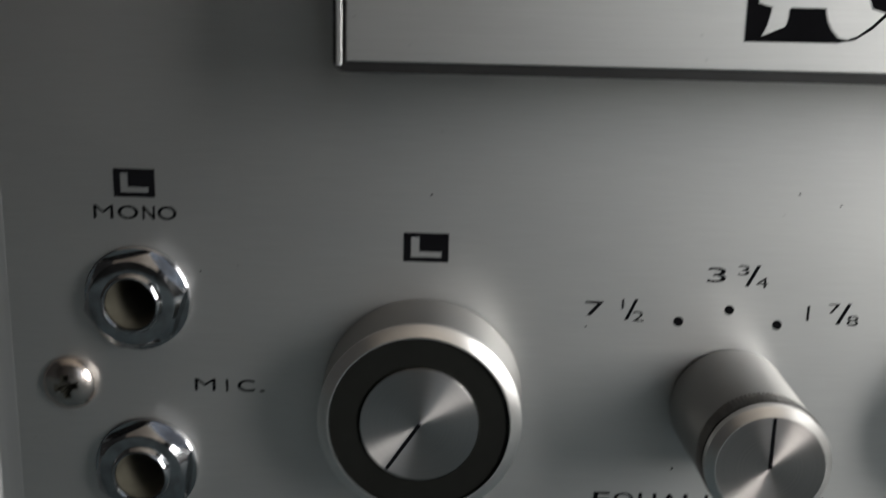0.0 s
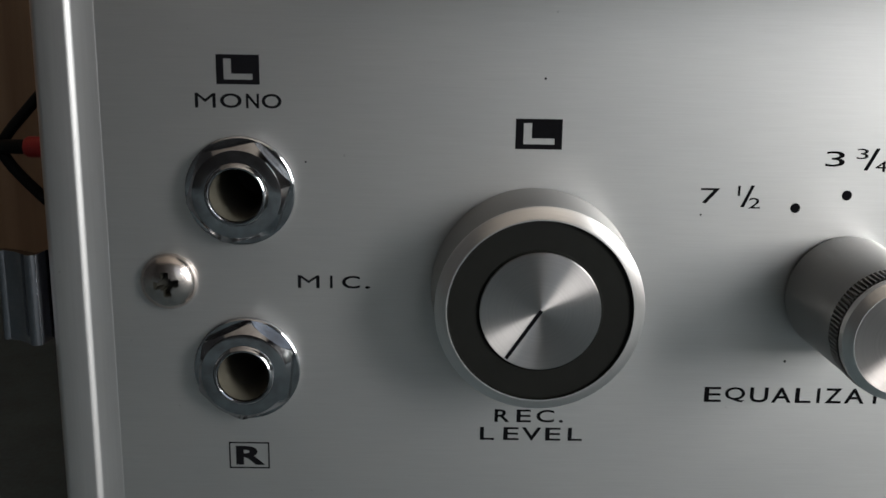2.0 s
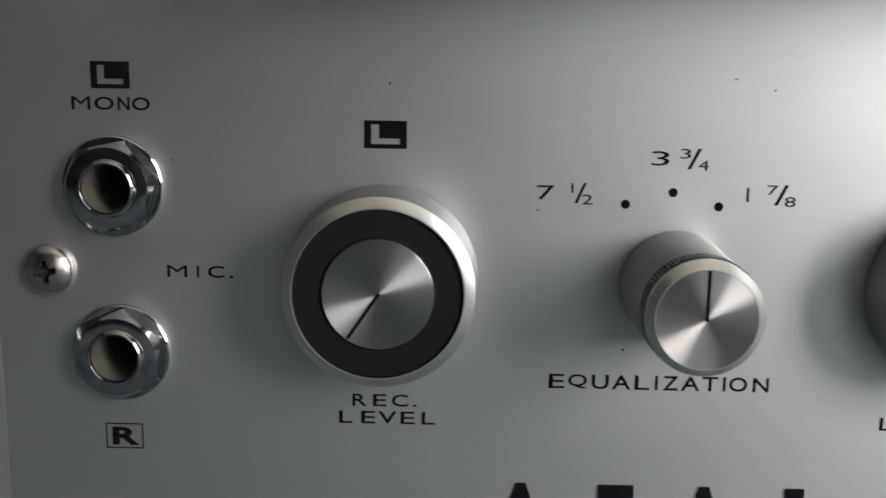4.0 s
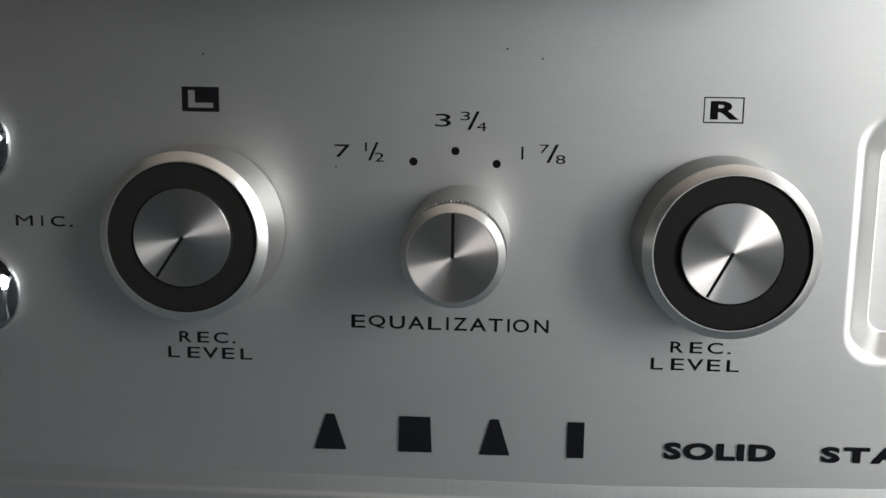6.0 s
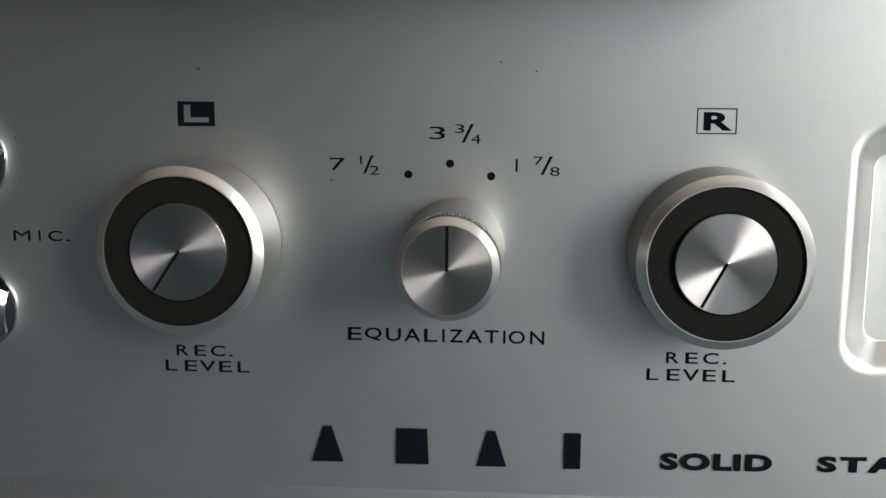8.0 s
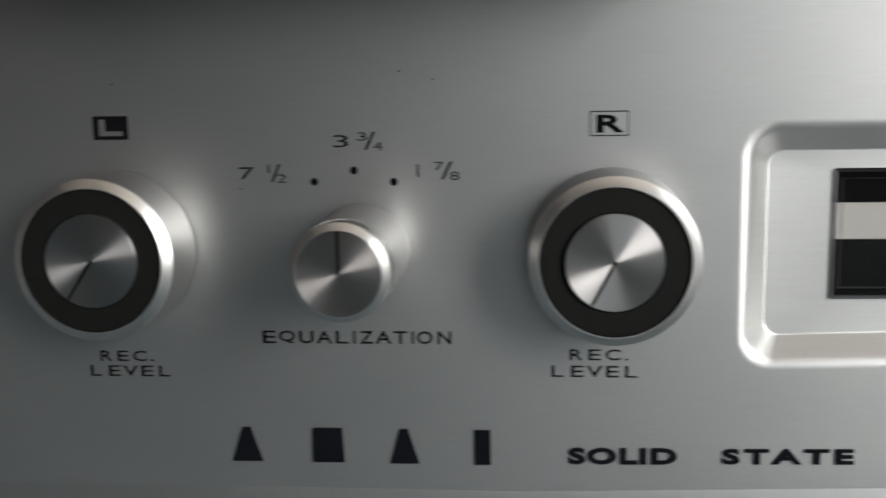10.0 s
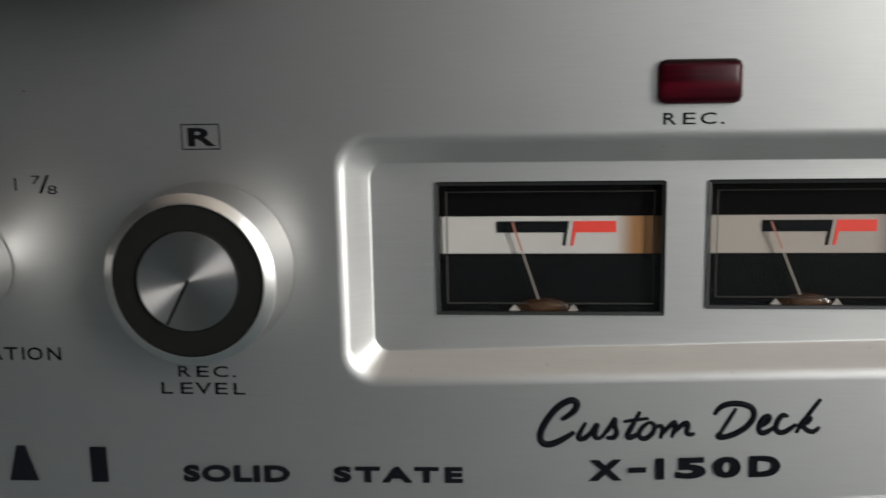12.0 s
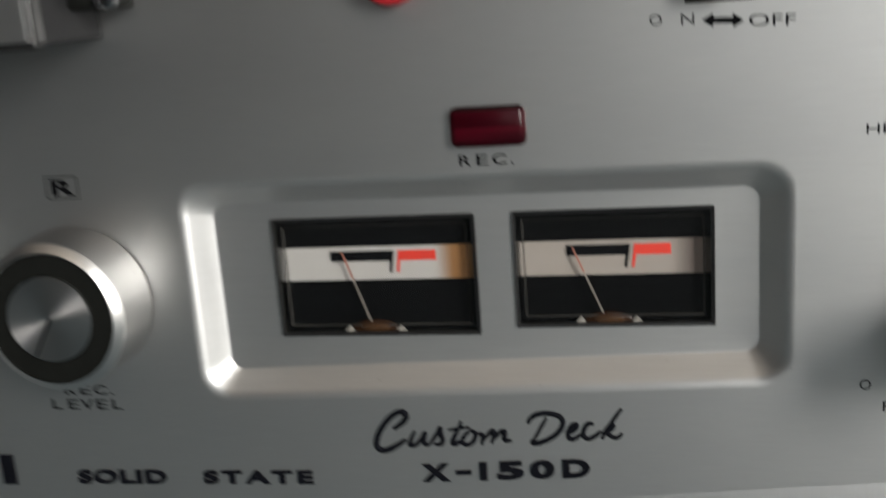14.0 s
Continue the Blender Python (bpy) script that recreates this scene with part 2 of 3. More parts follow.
def part(name, bm, mats, parent, at=(0, 0, 0), label="", smooth=True, angle=32):
    """One mesh object under a thing or a part. The mesh is in mm about the place at."""
    return link(name, mesh_of(name, bm, mats, smooth, angle), parent, at, label)


def thing(name, at, label, category, kind="", group=""):
    ob = link(name, None, None, at)
    return tagged(ob, label, category, group, kind)


def box(x0, x1, y0, y1, z0, z1, bevel=0.0, segs=2, bm=None):
    bm = bm or bmesh.new()
    v = [bm.verts.new((x, y, z)) for x in (x0, x1) for y in (y0, y1) for z in (z0, z1)]
    fs = [bm.faces.new([v[i] for i in q]) for q in ((0, 1, 3, 2), (4, 6, 7, 5), (0, 4, 5, 1), (2, 3, 7, 6), (0, 2, 6, 4), (1, 5, 7, 3))]
    if bevel:
        edges = list({e for f in fs for e in f.edges})
        bmesh.ops.bevel(bm, geom=edges, offset=bevel, segments=segs, affect="EDGES", profile=0.5)
    return bm


def lathe(profile, n=64, bm=None, phase=0.0):
    """A turned shape about the y axis from (radius, y) pairs."""
    bm = bm or bmesh.new()
    rings = []
    for r, y in profile:
        if r < 1e-6:
            rings.append([bm.verts.new((0, y, 0))])
        else:
            rings.append([bm.verts.new((r * math.cos(phase + 2 * math.pi * i / n), y, r * math.sin(phase + 2 * math.pi * i / n))) for i in range(n)])
    for a, b in zip(rings, rings[1:]):
        for i in range(n):
            j = (i + 1) % n
            q = [a[i % len(a)], a[j % len(a)], b[j % len(b)], b[i % len(b)]]
            q = list(dict.fromkeys(q))
            if len(q) > 2:
                bm.faces.new(q)
    return bm


def prism(outline, y0, y1, bm=None):
    """A flat (x, z) outline given thickness along y."""
    bm = bm or bmesh.new()
    a = [bm.verts.new((x, y0, z)) for x, z in outline]
    b = [bm.verts.new((x, y1, z)) for x, z in outline]
    bm.faces.new(a)
    bm.faces.new(b[::-1])
    for i in range(len(a)):
        j = (i + 1) % len(a)
        bm.faces.new((a[i], b[i], b[j], a[j]))
    return bm


def sweep(profile, path, bm=None):
    """A closed section carried along points: each path entry maps (u, v) to a place."""
    bm = bm or bmesh.new()
    rings = [[bm.verts.new(f(u, v)) for u, v in profile] for f in path]
    for a, b in zip(rings, rings[1:]):
        for i in range(len(a)):
            j = (i + 1) % len(a)
            bm.faces.new((a[i], a[j], b[j], b[i]))
    bm.faces.new(rings[0])
    bm.faces.new(rings[-1][::-1])
    return bm


def rounded_ring(x0, x1, z0, z1, r, y, bm, n=10, rise=0.0):
    """A rounded rectangle of vertices; its lower edge rises along x by the amount given."""
    out = []
    for cx, cz, a0 in ((x1 - r, z1 - r, 0), (x0 + r, z1 - r, 90), (x0 + r, z0 + r, 180), (x1 - r, z0 + r, 270)):
        for i in range(n + 1):
            a = radians(a0 + 90 * i / n)
            x, z = cx + r * math.cos(a), cz + r * math.sin(a)
            out.append(bm.verts.new((x, y, z + rise * (x - x0) / (x1 - x0) * (z1 - z) / (z1 - z0))))
    return out


def bridge(bm, a, b):
    for i in range(len(a)):
        j = (i + 1) % len(a)
        bm.faces.new((a[i], a[j], b[j], b[i]))


def loop_edges(bm, ring):
    return [bm.edges.get((ring[i], ring[(i + 1) % len(ring)])) or bm.edges.new((ring[i], ring[(i + 1) % len(ring)])) for i in range(len(ring))]


def letters(runs, thick=0.04, shear=0.0, slope=0.0):
    """Words in the built-in font, each fitted into x0, x1, z0, z1. A run: words, x0, x1, z0, z1, weight. slope: rise of the line along x."""
    bm = bmesh.new()
    for words, x0, x1, z0, z1, weight, *gap in runs:
        cu = bpy.data.curves.new("words", "FONT")
        cu.body, cu.offset, cu.resolution_u, cu.shear = words, weight, 4, shear
        cu.fill_mode, cu.space_character = "FRONT", gap[0] if gap else 1.0
        ob = bpy.data.objects.new("words", cu)
        scene.collection.objects.link(ob)
        bpy.context.view_layer.update()
        me = bpy.data.meshes.new_from_object(ob.evaluated_get(bpy.context.evaluated_depsgraph_get()))
        bpy.data.objects.remove(ob)
        bpy.data.curves.remove(cu)
        pts = [v.co.copy() for v in me.vertices]
        lo, hi = [min(p[i] for p in pts) for i in (0, 1)], [max(p[i] for p in pts) for i in (0, 1)]
        fit = bmesh.new()
        fit.from_mesh(me)
        bmesh.ops.remove_doubles(fit, verts=fit.verts, dist=1e-5)
        for v in fit.verts:
            v.co = (x0 + (v.co.x - lo[0]) / (hi[0] - lo[0]) * (x1 - x0), -thick, z0 + (v.co.y - lo[1]) / (hi[1] - lo[1]) * (z1 - z0))
        got = bmesh.ops.extrude_face_region(fit, geom=list(fit.faces))
        for v in got["geom"]:
            if isinstance(v, bmesh.types.BMVert):
                v.co.y = -0.005
        flat = bpy.data.meshes.new("words")
        fit.to_mesh(flat)
        fit.free()
        bm.from_mesh(flat)
        bpy.data.meshes.remove(flat)
        bpy.data.meshes.remove(me)
    left = min(v.co.x for v in bm.verts)
    for v in bm.verts:
        v.co.z += slope * (v.co.x - left)
    return bm


def spaced(words, cells, x0, x1, z0, z1, weight=0.013):
    """A widely set word: each letter stretched into its own cell, given as shares of the word's width."""
    w, h = x1 - x0, z1 - z0
    low, high, thin = {"-": 0.36}, {".": 0.2, "-": 0.58}, {"M": 0.0, "E": 0.7, "L": 0.7, "1": 0.2}
    return [(c, x0 + a * w, x0 + b * w, z0 + h * low.get(c, 0.0), z0 + h * high.get(c, 1.0), weight * thin.get(c, 1.0)) for c, (a, b) in zip(words, cells)]


def cable(name, points, radius, mat, parent, label=""):
    cu = bpy.data.curves.new(name, "CURVE")
    cu.dimensions, cu.bevel_depth, cu.bevel_resolution, cu.resolution_u = "3D", radius * MM, 4, 10
    sp = cu.splines.new("NURBS")
    sp.points.add(len(points) - 1)
    base = PLACE[parent.name]
    for p, co in zip(sp.points, points):
        p.co = (*((Vector(co) - base) * MM), 1)
    sp.use_endpoint_u, sp.order_u = True, 4
    cu.use_fill_caps = True
    cu.materials.append(mat)
    tmp = bpy.data.objects.new(name, cu)
    scene.collection.objects.link(tmp)
    bpy.context.view_layer.update()
    me = bpy.data.meshes.new_from_object(tmp.evaluated_get(bpy.context.evaluated_depsgraph_get()))
    bpy.data.objects.remove(tmp)
    me.polygons.foreach_set("use_smooth", [True] * len(me.polygons))
    ob = link(name, me, parent, tuple(base), label)
    return ob


# ---------------------------------------------------------------- the room
def structure(name, bm, mat, label, category):
    ob = part(name, bm, mat, None, (0, 0, 0), smooth=False)
    return tagged(ob, label, category, kind="structure")


X0, X1, Y0, Y1, Z0, Z1 = -1700, 1300, -1700, 208, -820, 1700
# floor, ceiling and plaster walls are unseen; they close the room and shape its light
structure("floor", box(X0, X1 + 160, Y0, Y1, Z0 - 60, Z0), FLOORING, "dark plain floor of the room", "floor")
structure("ceiling", box(X0, X1 + 160, Y0, Y1, Z1, Z1 + 60), CEILING, "unseen warm off-white ceiling, kept light to bounce light down", "ceiling")
structure("wall_north", box(X0, X1 + 160, Y1, Y1 + 90, Z0, Z1), WOOD, "brown wooden wall behind the tape deck", "wall")
structure("wall_west", box(X0 - 90, X0, Y0 - 160, Y1 + 90, Z0 - 60, Z1 + 60), PLASTER, "unseen dark plaster wall", "wall")


def pierced_wall(name, flip, near, a0, a1, b0, b1):
    """A wall 160 mm thick with a window opening, along y where flip is set, else along x; then its window."""
    z0, z1 = SILL * 1000, HEAD * 1000
    far = near + (160 if near > 0 else -160)

    def slab(u0, u1, za, zb, bm, d0=near, d1=far):
        return box(d0, d1, u0, u1, za, zb, bm=bm) if flip else box(u0, u1, d0, d1, za, zb, bm=bm)

    bm = slab(a0, b0, Z0, Z1, None)
    slab(b1, a1, Z0, Z1, bm)
    slab(b0, b1, Z0, z0, bm)
    slab(b0, b1, z1, Z1, bm)
    structure(name, bm, PLASTER, "unseen dark plaster wall with a window opening", "wall")
    mid, half = (near * 0.35 + far * 0.65), (b1 - b0) / 2
    at = (mid, (b0 + b1) / 2, z0) if flip else ((b0 + b1) / 2, mid, z0)
    win = thing("window_1" if flip else "fill_window", at, "unseen white framed window letting in daylight", "window", "structure")
    h = z1 - z0
    for u0, u1, za, zb in ((-half, 50 - half, 0, h), (half - 50, half, 0, h), (50 - half, half - 50, 0, 50), (50 - half, half - 50, h - 50, h)):
        part("window_frame", slab(u0, u1, za, zb, None, -25, 25), FRAME, win, at, smooth=False)
    pane = part("pane", slab(50 - half, half - 50, 50, h - 50, None, -3, 3), PANE, win, at, smooth=False)
    pane.visible_shadow = False


pierced_wall("wall_east", True, X1, Y0, Y1, EAST[0] * 1000, EAST[1] * 1000)
# this opening is invented to hold the frontal fill lamp
pierced_wall("wall_south", False, Y0, X0, X1 + 160, SOUTH[0] * 1000, SOUTH[1] * 1000)

TABLE_Z = -70.0
table = thing("table", (100, -60, Z0), "wooden table covered with dull teal cloth", "table")
part("tabletop", box(-800, 800, -300, 264, -40, -2, 4), WOOD, table, (100, -60, TABLE_Z))
part("cloth", box(-804, 804, -304, 266, -2, 0, 0.6), CLOTH, table, (100, -60, TABLE_Z), "dull teal cloth")
for lx in (-740, 740):
    for ly in (-250, 220):
        part("leg", box(-30, 30, -30, 30, 0, TABLE_Z - 40 - Z0, 4), WOOD, table, (100 + lx, -60 + ly, Z0))

# ---------------------------------------------------------------- the tape deck
PX0, PX1, PZ0, PZ1 = -51.4, 262.0, -56.8, 190.0
deck = thing("tape_deck", (105, 90, TABLE_Z), "silver reel tape deck with brushed aluminium front, standing on cloth", "tape deck")

case = box(PX0 - 7.5, PX1 + 7.5, 14, 150, PZ0 - 5, PZ1 + 5, 2.0, 3)
part("cabinet", case, CASE, deck, (0, 0, 0), "grey painted cabinet")
for fx in (-35, 245):
    for fy in (30, 135):
        part("foot", box(-9, 9, -9, 9, 0, PZ0 - 5 - TABLE_Z, 1.5), RUBBER, deck, (fx, fy, TABLE_Z))

# faceplate with its pressed meter well
RX0, RX1, RZ0, RZ1 = 93.6, 186.7, -37.1, -0.2
WELL_Y, WELL_RISE = 3.6, 2.6
M1 = (107.5, 140.2, -27.0, -7.5)
M2 = (145.8, 175.8, -25.95, -7.45)


JACKS = ((-35.25, -7.2), (-35.05, -29.5))


def make_faceplate():
    bm = bmesh.new()
    rim = [bm.verts.new((x, 0, z)) for x, z in ((PX0, PZ0), (PX1, PZ0), (PX1, PZ1), (PX0, PZ1))]
    back = [bm.verts.new((v.co.x, 1.6, v.co.z)) for v in rim]
    bridge(bm, rim, back)
    ring = rounded_ring(RX0, RX1, RZ0, RZ1, 5.2, 0, bm, 12, WELL_RISE)
    holes = []
    for x, z in JACKS:
        holes += loop_edges(bm, [bm.verts.new((x + 4.0 * math.cos(radians(a)), 0, z + 4.0 * math.sin(radians(a)))) for a in range(0, 360, 15)])
    bmesh.ops.triangle_fill(bm, use_beauty=True, use_dissolve=False, edges=loop_edges(bm, rim) + loop_edges(bm, ring) + holes)
    return bm


plate = part("faceplate", make_faceplate(), ALU, deck, (0, 0, 0), "horizontally brushed aluminium faceplate", smooth=False)


def make_well():
    bm = bmesh.new()
    prev = rounded_ring(RX0, RX1, RZ0, RZ1, 5.2, 0, bm, 12, WELL_RISE)
    steps, steep = [], radians(46)
    for i in range(1, 9):                       # rolled outer edge
        a = steep * i / 8
        steps.append((2.4 * math.sin(a), 2.4 * (1 - math.cos(a))))
    s, y = steps[-1]
    r = 0.5                                     # tight inner crease
    down = WELL_Y - y - r * (1 - math.cos(steep))
    steps += [(s + down * f / math.tan(steep), y + down * f) for f in (0.5, 1.0)]
    s, y = steps[-1]
    for i in range(1, 5):
        a = steep * (1 - i / 4)
        steps.append((s + r * (math.sin(steep) - math.sin(a)), y + r * (math.cos(a) - math.cos(steep))))
    for s, y in steps:
        ring = rounded_ring(RX0 + s, RX1 - s, RZ0 + s, RZ1 - s, max(1.6, 5.2 - 0.62 * s), y, bm, 12, WELL_RISE)
        bridge(bm, prev, ring)
        prev = ring
    holes = []
    for x0, x1, z0, z1 in (M1, M2):
        hole = rounded_ring(x0, x1, z0, z1, 0.5, WELL_Y, bm, 3)
        deep = rounded_ring(x0, x1, z0, z1, 0.5, WELL_Y + 0.5, bm, 3)
        bridge(bm, hole, deep)
        holes += loop_edges(bm, hole)
    bmesh.ops.triangle_fill(bm, use_beauty=True, use_dissolve=False, edges=loop_edges(bm, prev) + holes)
    return bm


part("meter_well", make_well(), ALU_PAN, deck, (0, 0, 0), "pressed aluminium recess round the meters", angle=24)

# raised trim round the faceplate
BEAD = [(0.0, 0.02), (0.15, -0.02), (2.4, -0.06)]
BEAD += [(2.45 + 0.12 * i, -0.07 - 0.36 * (i / 9) ** 2 * (3 - 2 * i / 9)) for i in range(10)]
BEAD += [(5.0, -0.48), (6.5, -0.5), (6.85, -0.46), (7.15, -0.26), (7.3, 0.0), (7.4, 1.2), (7.4, 15.0), (0.0, 15.0)]
trim_left = [lambda u, v: (PX0 - u, v, PZ0 - u), lambda u, v: (PX0 - u, v, PZ1 + u)]
trim_right = [lambda u, v: (PX1 + u, v, PZ0 - u), lambda u, v: (PX1 + u, v, PZ1 + u)]
trim_bottom = [lambda u, v: (PX0 - u, v, PZ0 - u), lambda u, v: (60, v, PZ0 - u), lambda u, v: (142, v, PZ0 + 2.5 - u), lambda u, v: (200, v, PZ0 + 7.2 - u), lambda u, v: (PX1 + u, v, PZ0 + 11.0 - u)]
trim_top = [lambda u, v: (PX0 - u, v, PZ1 + u), lambda u, v: (PX1 + u, v, PZ1 + u)]
for path in (trim_left, trim_right, trim_bottom, trim_top):
    part("trim", sweep(BEAD, path), TRIM, deck, (0, 0, 0), "bright aluminium edge trim", angle=30)

# side catch
HOOK = [(0, 2.0), (-1.4, 1.6), (-1.75, 0.2)]
HOOK += [(-2.9 - 1.1 * math.sin(radians(d)), -0.2 - 1.4 * math.cos(radians(d))) for d in range(-80, 61, 14)]
HOOK += [(-5.5, 0.3), (-7.2, 0.9), (-7.6, 0.7), (-8.0, 0.75), (-8.25, 1.1), (-8.1, 1.6), (-7.4, 1.9), (-5.2, 1.2), (-3.6, 0.4), (-2.5, -0.2), (-1.8, 0.6), (-1.4, 2.4), (0, 2.8)]
part("side_catch", sweep(HOOK, [lambda u, v: (0.9 * u, v, -5.7), lambda u, v: (0.9 * u, v, 5.7)]), CATCH, deck, (-58.2, 0.4, -21.0), "bent chrome side catch", angle=50)


# ---- knobs
def pointer(angle, r0, r1, width, y):
    """A thin dark index line from r0 to r1; angle in degrees from up, clockwise."""
    bm = box(-width / 2, width / 2, y - 0.03, y + 0.2, r0, r1)
    bmesh.ops.rotate(bm, cent=(0, 0, 0), matrix=Matrix.Rotation(radians(angle), 3, "Y"), verts=bm.verts)
    return bm


def leant(bm, lean):
    """Tilts a cap slightly about its own face, to catch more window light."""
    bmesh.ops.rotate(bm, cent=(0, -10.1, 0), matrix=Matrix.Rotation(radians(lean), 3, "Z"), verts=bm.verts)
    return bm


def level_knob(x, z, angle, lean=0.0):
    at = (x, 0, z)
    k = part("level_knob", lathe([(0, -0.25), (12.2, -0.25), (12.4, -0.5), (11.92, -8.9), (11.2, -8.95), (11.1, -8.6)], 128),
             SLEEVE, deck, at, "large satin aluminium level knob")
    part("bezel", lathe([(11.1, -8.85), (11.88, -8.9), (11.97, -9.0), (11.95, -9.35), (10.75, -10.12), (10.68, -10.2), (10.54, -10.2)], 128), BEZEL, k, at, "bright turned bezel")
    part("ring", lathe([(10.56, -10.17), (10.51, -10.16), (10.42, -9.75), (7.15, -9.75), (6.94, -10.0), (6.9, -10.0), (6.9, -9.1)], 96), BLACK, k, at, "matt black plastic ring")
    part("cap", leant(lathe([(6.86, -9.1), (6.86, -10.15), (6.83, -10.17), (6.76, -10.17), (3.5, -10.13), (0, -10.1)], 96), lean), CAP, k, at, "spun aluminium cap", angle=60)
    part("index_line", leant(pointer(angle, -0.2, 6.7, 0.42, -10.17), lean), INK, k, at)
    return k


level_knob(-0.1, -18.75, 214)
level_knob(75.15, -19.1, 208, 3.2)


def selector_knob(x, z):
    at = (x, 0, z)
    k = part("selector_knob", lathe([(0, -0.3), (7.15, -0.3), (7.3, -0.6), (6.95, -14.1), (6.4, -14.2)], 96), SLEEVE, deck, at, "tall satin aluminium selector knob")
    bm, n = bmesh.new(), 352
    rings = []
    for y, deep in ((-14.1, 6.8), (-14.3, 6.5), (-16.4, 6.5), (-16.55, 6.8)):
        rings.append([bm.verts.new(((7.0 if i % 4 < 2 else deep) * math.cos(2 * math.pi * i / n), y, (7.0 if i % 4 < 2 else deep) * math.sin(2 * math.pi * i / n))) for i in range(n)])
    for a, b in zip(rings, rings[1:]):
        bridge(bm, a, b)
    part("knurl", bm, SLEEVE, k, at, "fine knurled band", smooth=False)
    part("bezel", lathe([(6.4, -16.5), (6.75, -16.55), (6.85, -16.7), (6.85, -17.75), (5.98, -18.5), (5.92, -18.56), (5.85, -18.56)], 96), BEZEL, k, at, "bright chamfered bezel")
    part("cap", lathe([(5.88, -18.2), (5.86, -18.5), (4.5, -18.48), (0, -18.44)], 96), CAP_WARM, k, at, "spun aluminium cap, brown reflection put into its colour", angle=60)
    part("index_line", pointer(0, -0.1, 5.75, 0.42, -18.5), INK, k, at)
    return k


selector_knob(38.0, -19.0)
# out of view; inferred from a shadow and placed so that it casts it
part("power_knob", lathe([(0, -0.3), (6.4, -0.3), (6.7, -0.6), (6.7, -16.5), (5.9, -17.6), (0, -17.5)], 64), SLEEVE, deck, (207.6, 0, -26.6), "satin aluminium knob")


# ---- microphone jacks
def jack(x, z, turn):
    at = (x, 0, z)
    j = part("jack", lathe([(4.2, 0), (6.45, 0), (6.55, -0.15), (6.5, -0.75), (6.35, -0.85), (4.2, -0.85)], 64), CHROME, deck, at, "chrome microphone jack washer")
    bm, n, rings = bmesh.new(), 96, []
    for k in range(5):
        ring = []
        for i in range(n):
            a = 2 * math.pi * i / n
            s = (a - radians(turn)) % (math.pi / 3) - math.pi / 6
            hexagon = 5.5 / math.cos(s)
            lift = (6.35 - hexagon) / 0.85            # 0 at a corner, 1 at the middle of a flat
            r, y = [(hexagon, -0.9), (hexagon, -1.9 - 0.75 * lift), (5.2, -2.95), (5.0, -3.0), (3.7, -3.0)][k]
            ring.append(bm.verts.new((r * math.cos(a), y, r * math.sin(a))))
        if rings:
            bridge(bm, rings[-1], ring)
        rings.append(ring)
    part("nut", bm, CHROME, j, at, "chrome hexagon nut", angle=22)
    part("bushing", lathe([(3.75, -0.9), (3.75, -3.05), (3.6, -3.2), (3.64, -3.35), (3.5, -3.55), (3.3, -3.65), (3.15, -3.58), (3.1, -3.2)], 64), CHROME, j, at, "threaded chrome bushing")
    part("bore", lathe([(3.11, -3.3), (3.1, 1.0), (3.1, 15.0)], 48), BORE, j, at, "dull bore")
    # near-black disc closes the bore in place of its unlit depth
    part("bore_end", lathe([(0, 15.0), (3.1, 15.0)], 32), DARK, j, at)
    return j


jack(*JACKS[0], 12)
jack(*JACKS[1], 24)


def make_screw():
    bm, n, size = bmesh.new(), 64, 3.45
    grid, cross = {}, set()
    for i in range(n + 1):
        for k in range(n + 1):
            u, v = (2 * i / n - 1), (2 * k / n - 1)
            x, z = u * math.sqrt(1 - v * v / 2), v * math.sqrt(1 - u * u / 2)
            rr = math.hypot(x, z)
            y = -0.35 - 1.75 * math.sqrt(max(0.0, 1 - rr * rr * 0.985))
            a, b = abs(x * math.cos(0.12) + z * math.sin(0.12)) * size, abs(z * math.cos(0.12) - x * math.sin(0.12)) * size
            if min(a, b) < 0.40 and max(a, b) < 1.45 or max(a, b) < 0.66:
                y = -0.1 - 0.55 * min(1, max(a, b) / 1.5)
                cross.add((i, k))
            grid[i, k] = bm.verts.new((x * size, y, z * size))
    for i in range(n):
        for k in range(n):
            f = bm.faces.new((grid[i, k], grid[i + 1, k], grid[i + 1, k + 1], grid[i, k + 1]))
            # faces of the cross are darkened by material, shade put into the colour
            f.material_index = 1 if {(i, k), (i + 1, k + 1), (i + 1, k), (i, k + 1)} & cross else 0
    return lathe([(3.4, 0.02), (3.45, -0.1), (3.44, -0.45)], 64, bm)


part("screw", make_screw(), [SCREW, DARK], deck, (-44.25, 0, -18.5), "domed cross-head chrome screw", angle=35)


# ---- printed and raised lettering
def lettering(runs, raised=0.0, shear=0.0, label="", slope=0.0):
    return part("lettering", letters(runs, raised or 0.04, shear, slope), NAVY if raised else INK, plate, (0, 0, 0), label, smooth=False)


def thicken(bm, y=-0.04):
    """Gives a filled flat shape its thickness."""
    got = bmesh.ops.extrude_face_region(bm, geom=list(bm.faces))
    for v in got["geom"]:
        if isinstance(v, bmesh.types.BMVert):
            v.co.y = y
    return bm


def pierced(outer, inner):
    """A flat (x, z) outline with a hole in it."""
    bm = bmesh.new()
    loops = [[bm.verts.new((x, -0.005, z)) for x, z in pts] for pts in (outer, inner)]
    bmesh.ops.triangle_fill(bm, use_beauty=True, use_dissolve=False, edges=loop_edges(bm, loops[0]) + loop_edges(bm, loops[1]))
    return thicken(bm)


def rect(x0, x1, z0, z1):
    return [(x0, z0), (x1, z0), (x1, z1), (x0, z1)]


